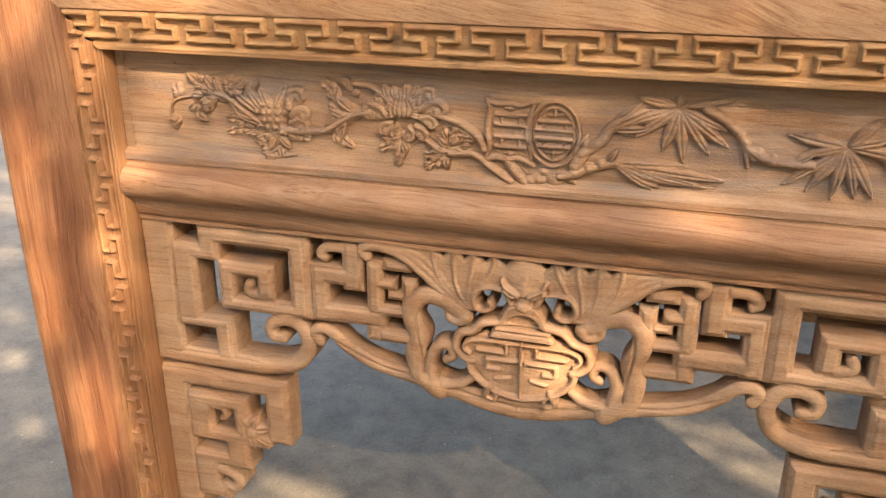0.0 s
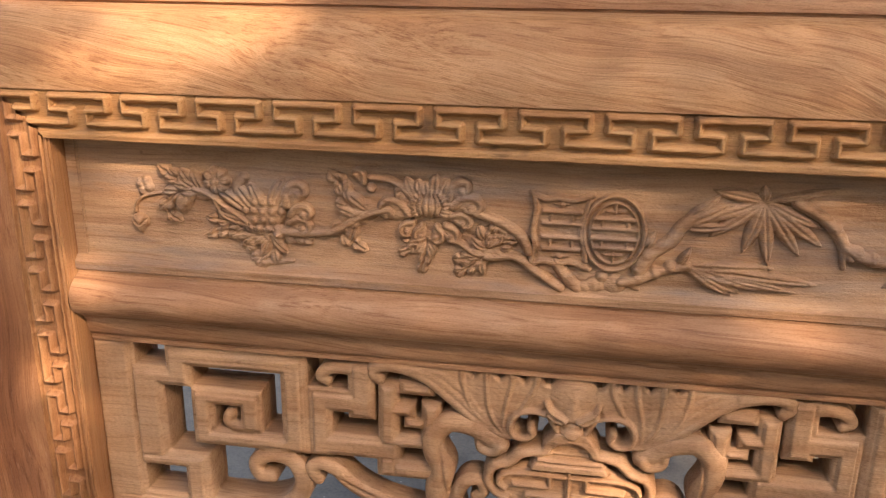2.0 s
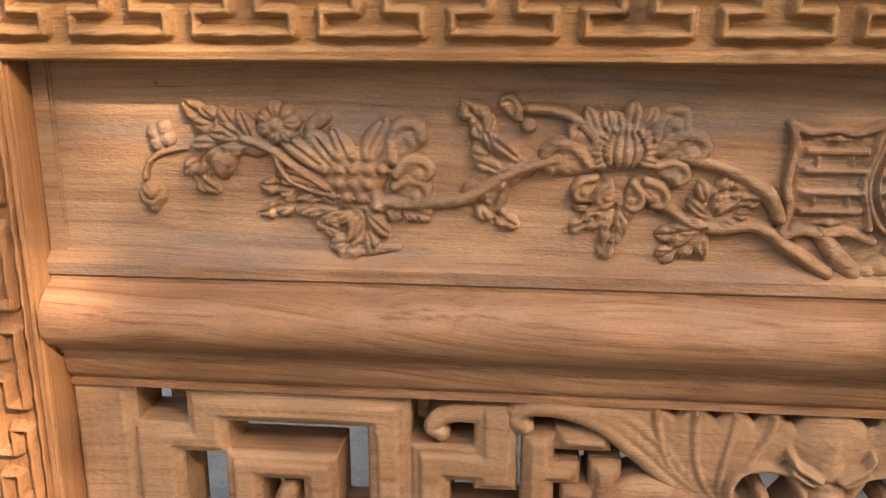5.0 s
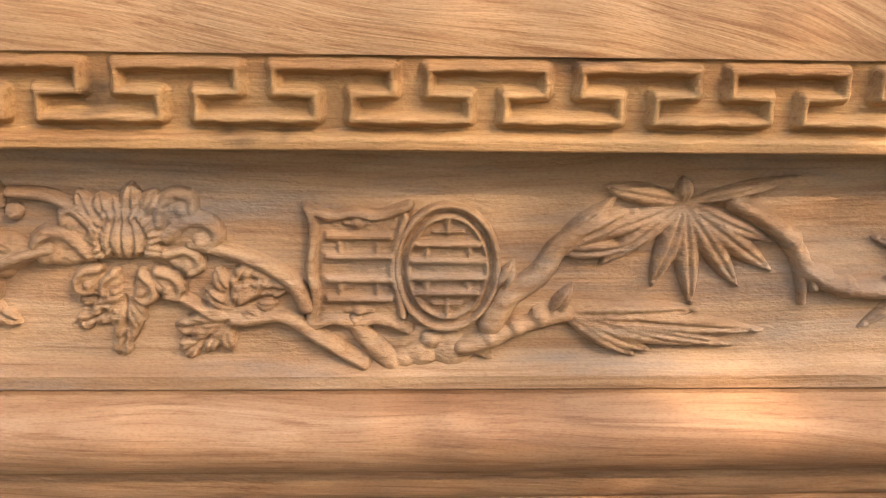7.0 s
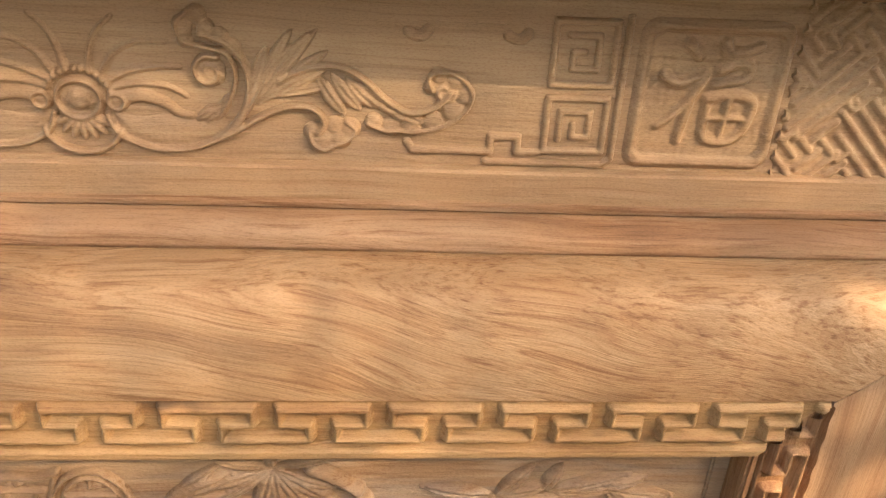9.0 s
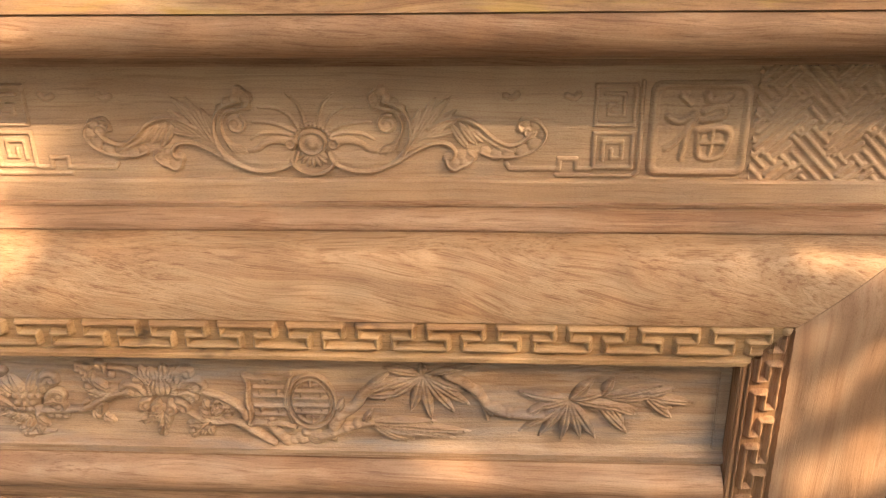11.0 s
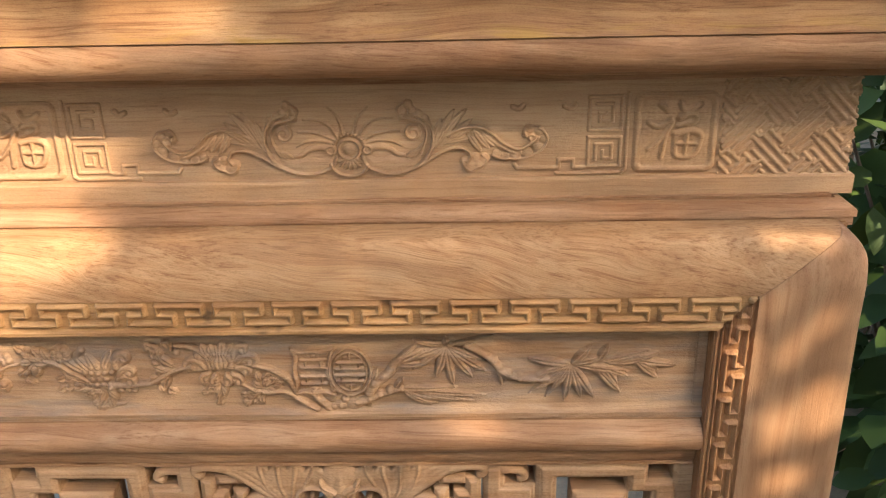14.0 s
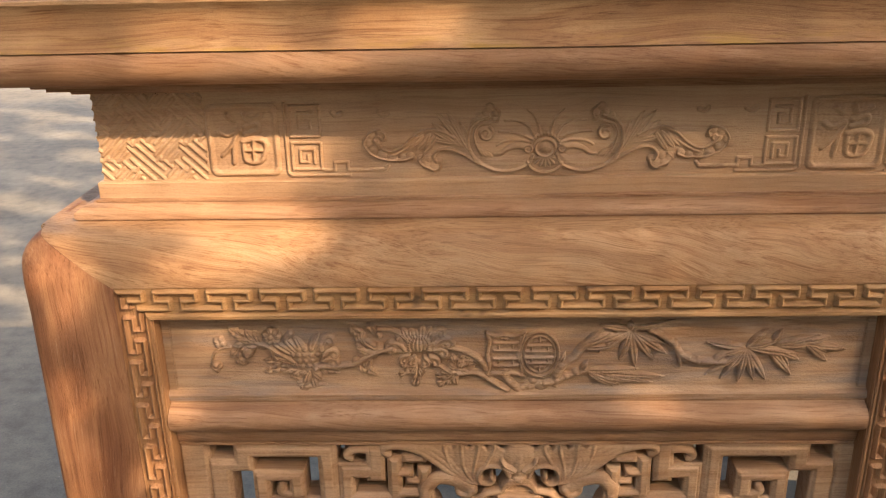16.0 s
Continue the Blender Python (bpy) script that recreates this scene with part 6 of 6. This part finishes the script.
# All but the last are out of view, added to block low sky light.
hedge((-3.1, -3.9, 0), 8, 4.9, 1.2, 0, 2, "unseen tall green hedge, added to block low sky from the front")
hedge((3.9, -5.4, 0), 7, 4.7, 1.2, 0, 4, "unseen tall green hedge, added to block low sky from the front")
hedge((-4.2, -1.6, 0), 5, 4.6, 1.2, 90, 6, "unseen tall green hedge at the far side, added to block low sky")
hedge((4.9, -1.6, 0), 5, 4.2, 1.2, 90, 14, "unseen tall green hedge at the near side, added to block low sky")
hedge((4.4, 2.6, 0), 4, 3.6, 1.2, 90, 8, "unseen tall green hedge at the side, added to block low sky")
hedge((1.5, 4.3, 0), 4.6, 3.3, 1.0, 0, 17, "unseen green hedge behind the table, added to darken the ground under it")
hedge((3.2, 5.9, 0), 7, 3.0, 1.2, 0, 11, "green hedge behind the shrubs")


# ---- things on the tabletop ----
TOP = 1.7868 - FLOOR


def gift_box():
    g = new("gift_box")
    g.location = (-0.318, 1.06, TOP)
    tagged(g, "dark glossy box with red sides, on the tabletop", "box")
    def slab(name, x0, x1, y0, y1, z0, z1, m, label=""):
        bm = bmesh.new()
        bmesh.ops.create_cube(bm, size=1)
        bmesh.ops.scale(bm, vec=(x1 - x0, y1 - y0, z1 - z0), verts=bm.verts)
        bmesh.ops.translate(bm, vec=((x0 + x1) / 2, (y0 + y1) / 2, (z0 + z1) / 2), verts=bm.verts)
        bmesh.ops.bevel(bm, geom=bm.edges[:], offset=0.0015, segments=2, affect="EDGES")
        mesh_child(name, bm, m, g, label)
    slab("front_panel", -0.082, 0.052, -0.088, -0.083, 0, 0.10, M_DARK, "dark glossy front panel")
    slab("side_panel", 0.0525, 0.083, -0.088, 0.07, 0, 0.10, M_RED, "red card side")
    slab("side_panel", -0.085, -0.0825, -0.088, 0.07, 0, 0.10, M_RED, "red card side")
    slab("base", -0.082, 0.052, -0.0825, 0.07, 0, 0.012, M_DARK)
    slab("back_panel", -0.082, 0.052, 0.0705, 0.075, 0, 0.10, M_DARK)
    slab("lid", -0.086, 0.084, -0.089, 0.076, 0.1005, 0.106, M_DARK)


def crate():
    g = new("plastic_crate")
    g.location = (-0.60, 1.13, TOP)
    tagged(g, "white slatted plastic crate on the tabletop", "crate")
    bm = bmesh.new()
    bmesh.ops.create_cube(bm, size=1)
    bmesh.ops.scale(bm, vec=(0.17, 0.11, 0.006), verts=bm.verts)
    bmesh.ops.translate(bm, vec=(0, 0, 0.003), verts=bm.verts)
    mesh_child("base", bm, M_WHITE, g)
    for y in (-0.052, 0.052):
        for i in range(13):
            bm = bmesh.new()
            bmesh.ops.create_cube(bm, size=1)
            bmesh.ops.scale(bm, vec=(0.006, 0.004, 0.075), verts=bm.verts)
            bmesh.ops.translate(bm, vec=(-0.081 + 0.0135 * i, y, 0.0435), verts=bm.verts)
            mesh_child("slat", bm, M_WHITE, g)
        bm = bmesh.new()
        bmesh.ops.create_cube(bm, size=1)
        bmesh.ops.scale(bm, vec=(0.172, 0.007, 0.010), verts=bm.verts)
        bmesh.ops.translate(bm, vec=(0, y, 0.086), verts=bm.verts)
        mesh_child("rim", bm, M_WHITE, g)


gift_box()
crate()


def overhanging_branch():
    br = new("leafy_branch")
    br.location = (0.62, 1.20, TOP)
    tagged(br, "green leafy branch lying over the end of the tabletop", "branch")
    rng = random.Random(21)
    st, lv = bmesh.new(), bmesh.new()
    for a, L in ((165, 0.30), (190, 0.33), (215, 0.30), (235, 0.22)):
        d = Vector((math.cos(radians(a)), math.sin(radians(a)), 0))
        limb(st, [Vector((0, 0, 0.03)), d * L * 0.5 + Vector((0, 0, 0.045)), d * L + Vector((0, 0, 0.012))], 0.005, 0.002, 5)
        for i in range(22):
            p = d * L * rng.uniform(0.1, 1.0) + Vector((rng.uniform(-.03, .03), rng.uniform(-.02, .02), rng.uniform(0.006, 0.06)))
            q = Vector((rng.uniform(-1, 1), rng.uniform(-1, 0.4), rng.uniform(-0.1, 0.5)))
            n = rng.uniform(0.04, 0.075)
            leaf_mesh(lv, p, q, Vector((rng.uniform(-.6, .6), -0.5, 1)), n, n * 0.28, 0.05)
    mesh_child("stems", st, M_BARK, br)
    mesh_child("leaves", lv, M_LEAF, br)


overhanging_branch()
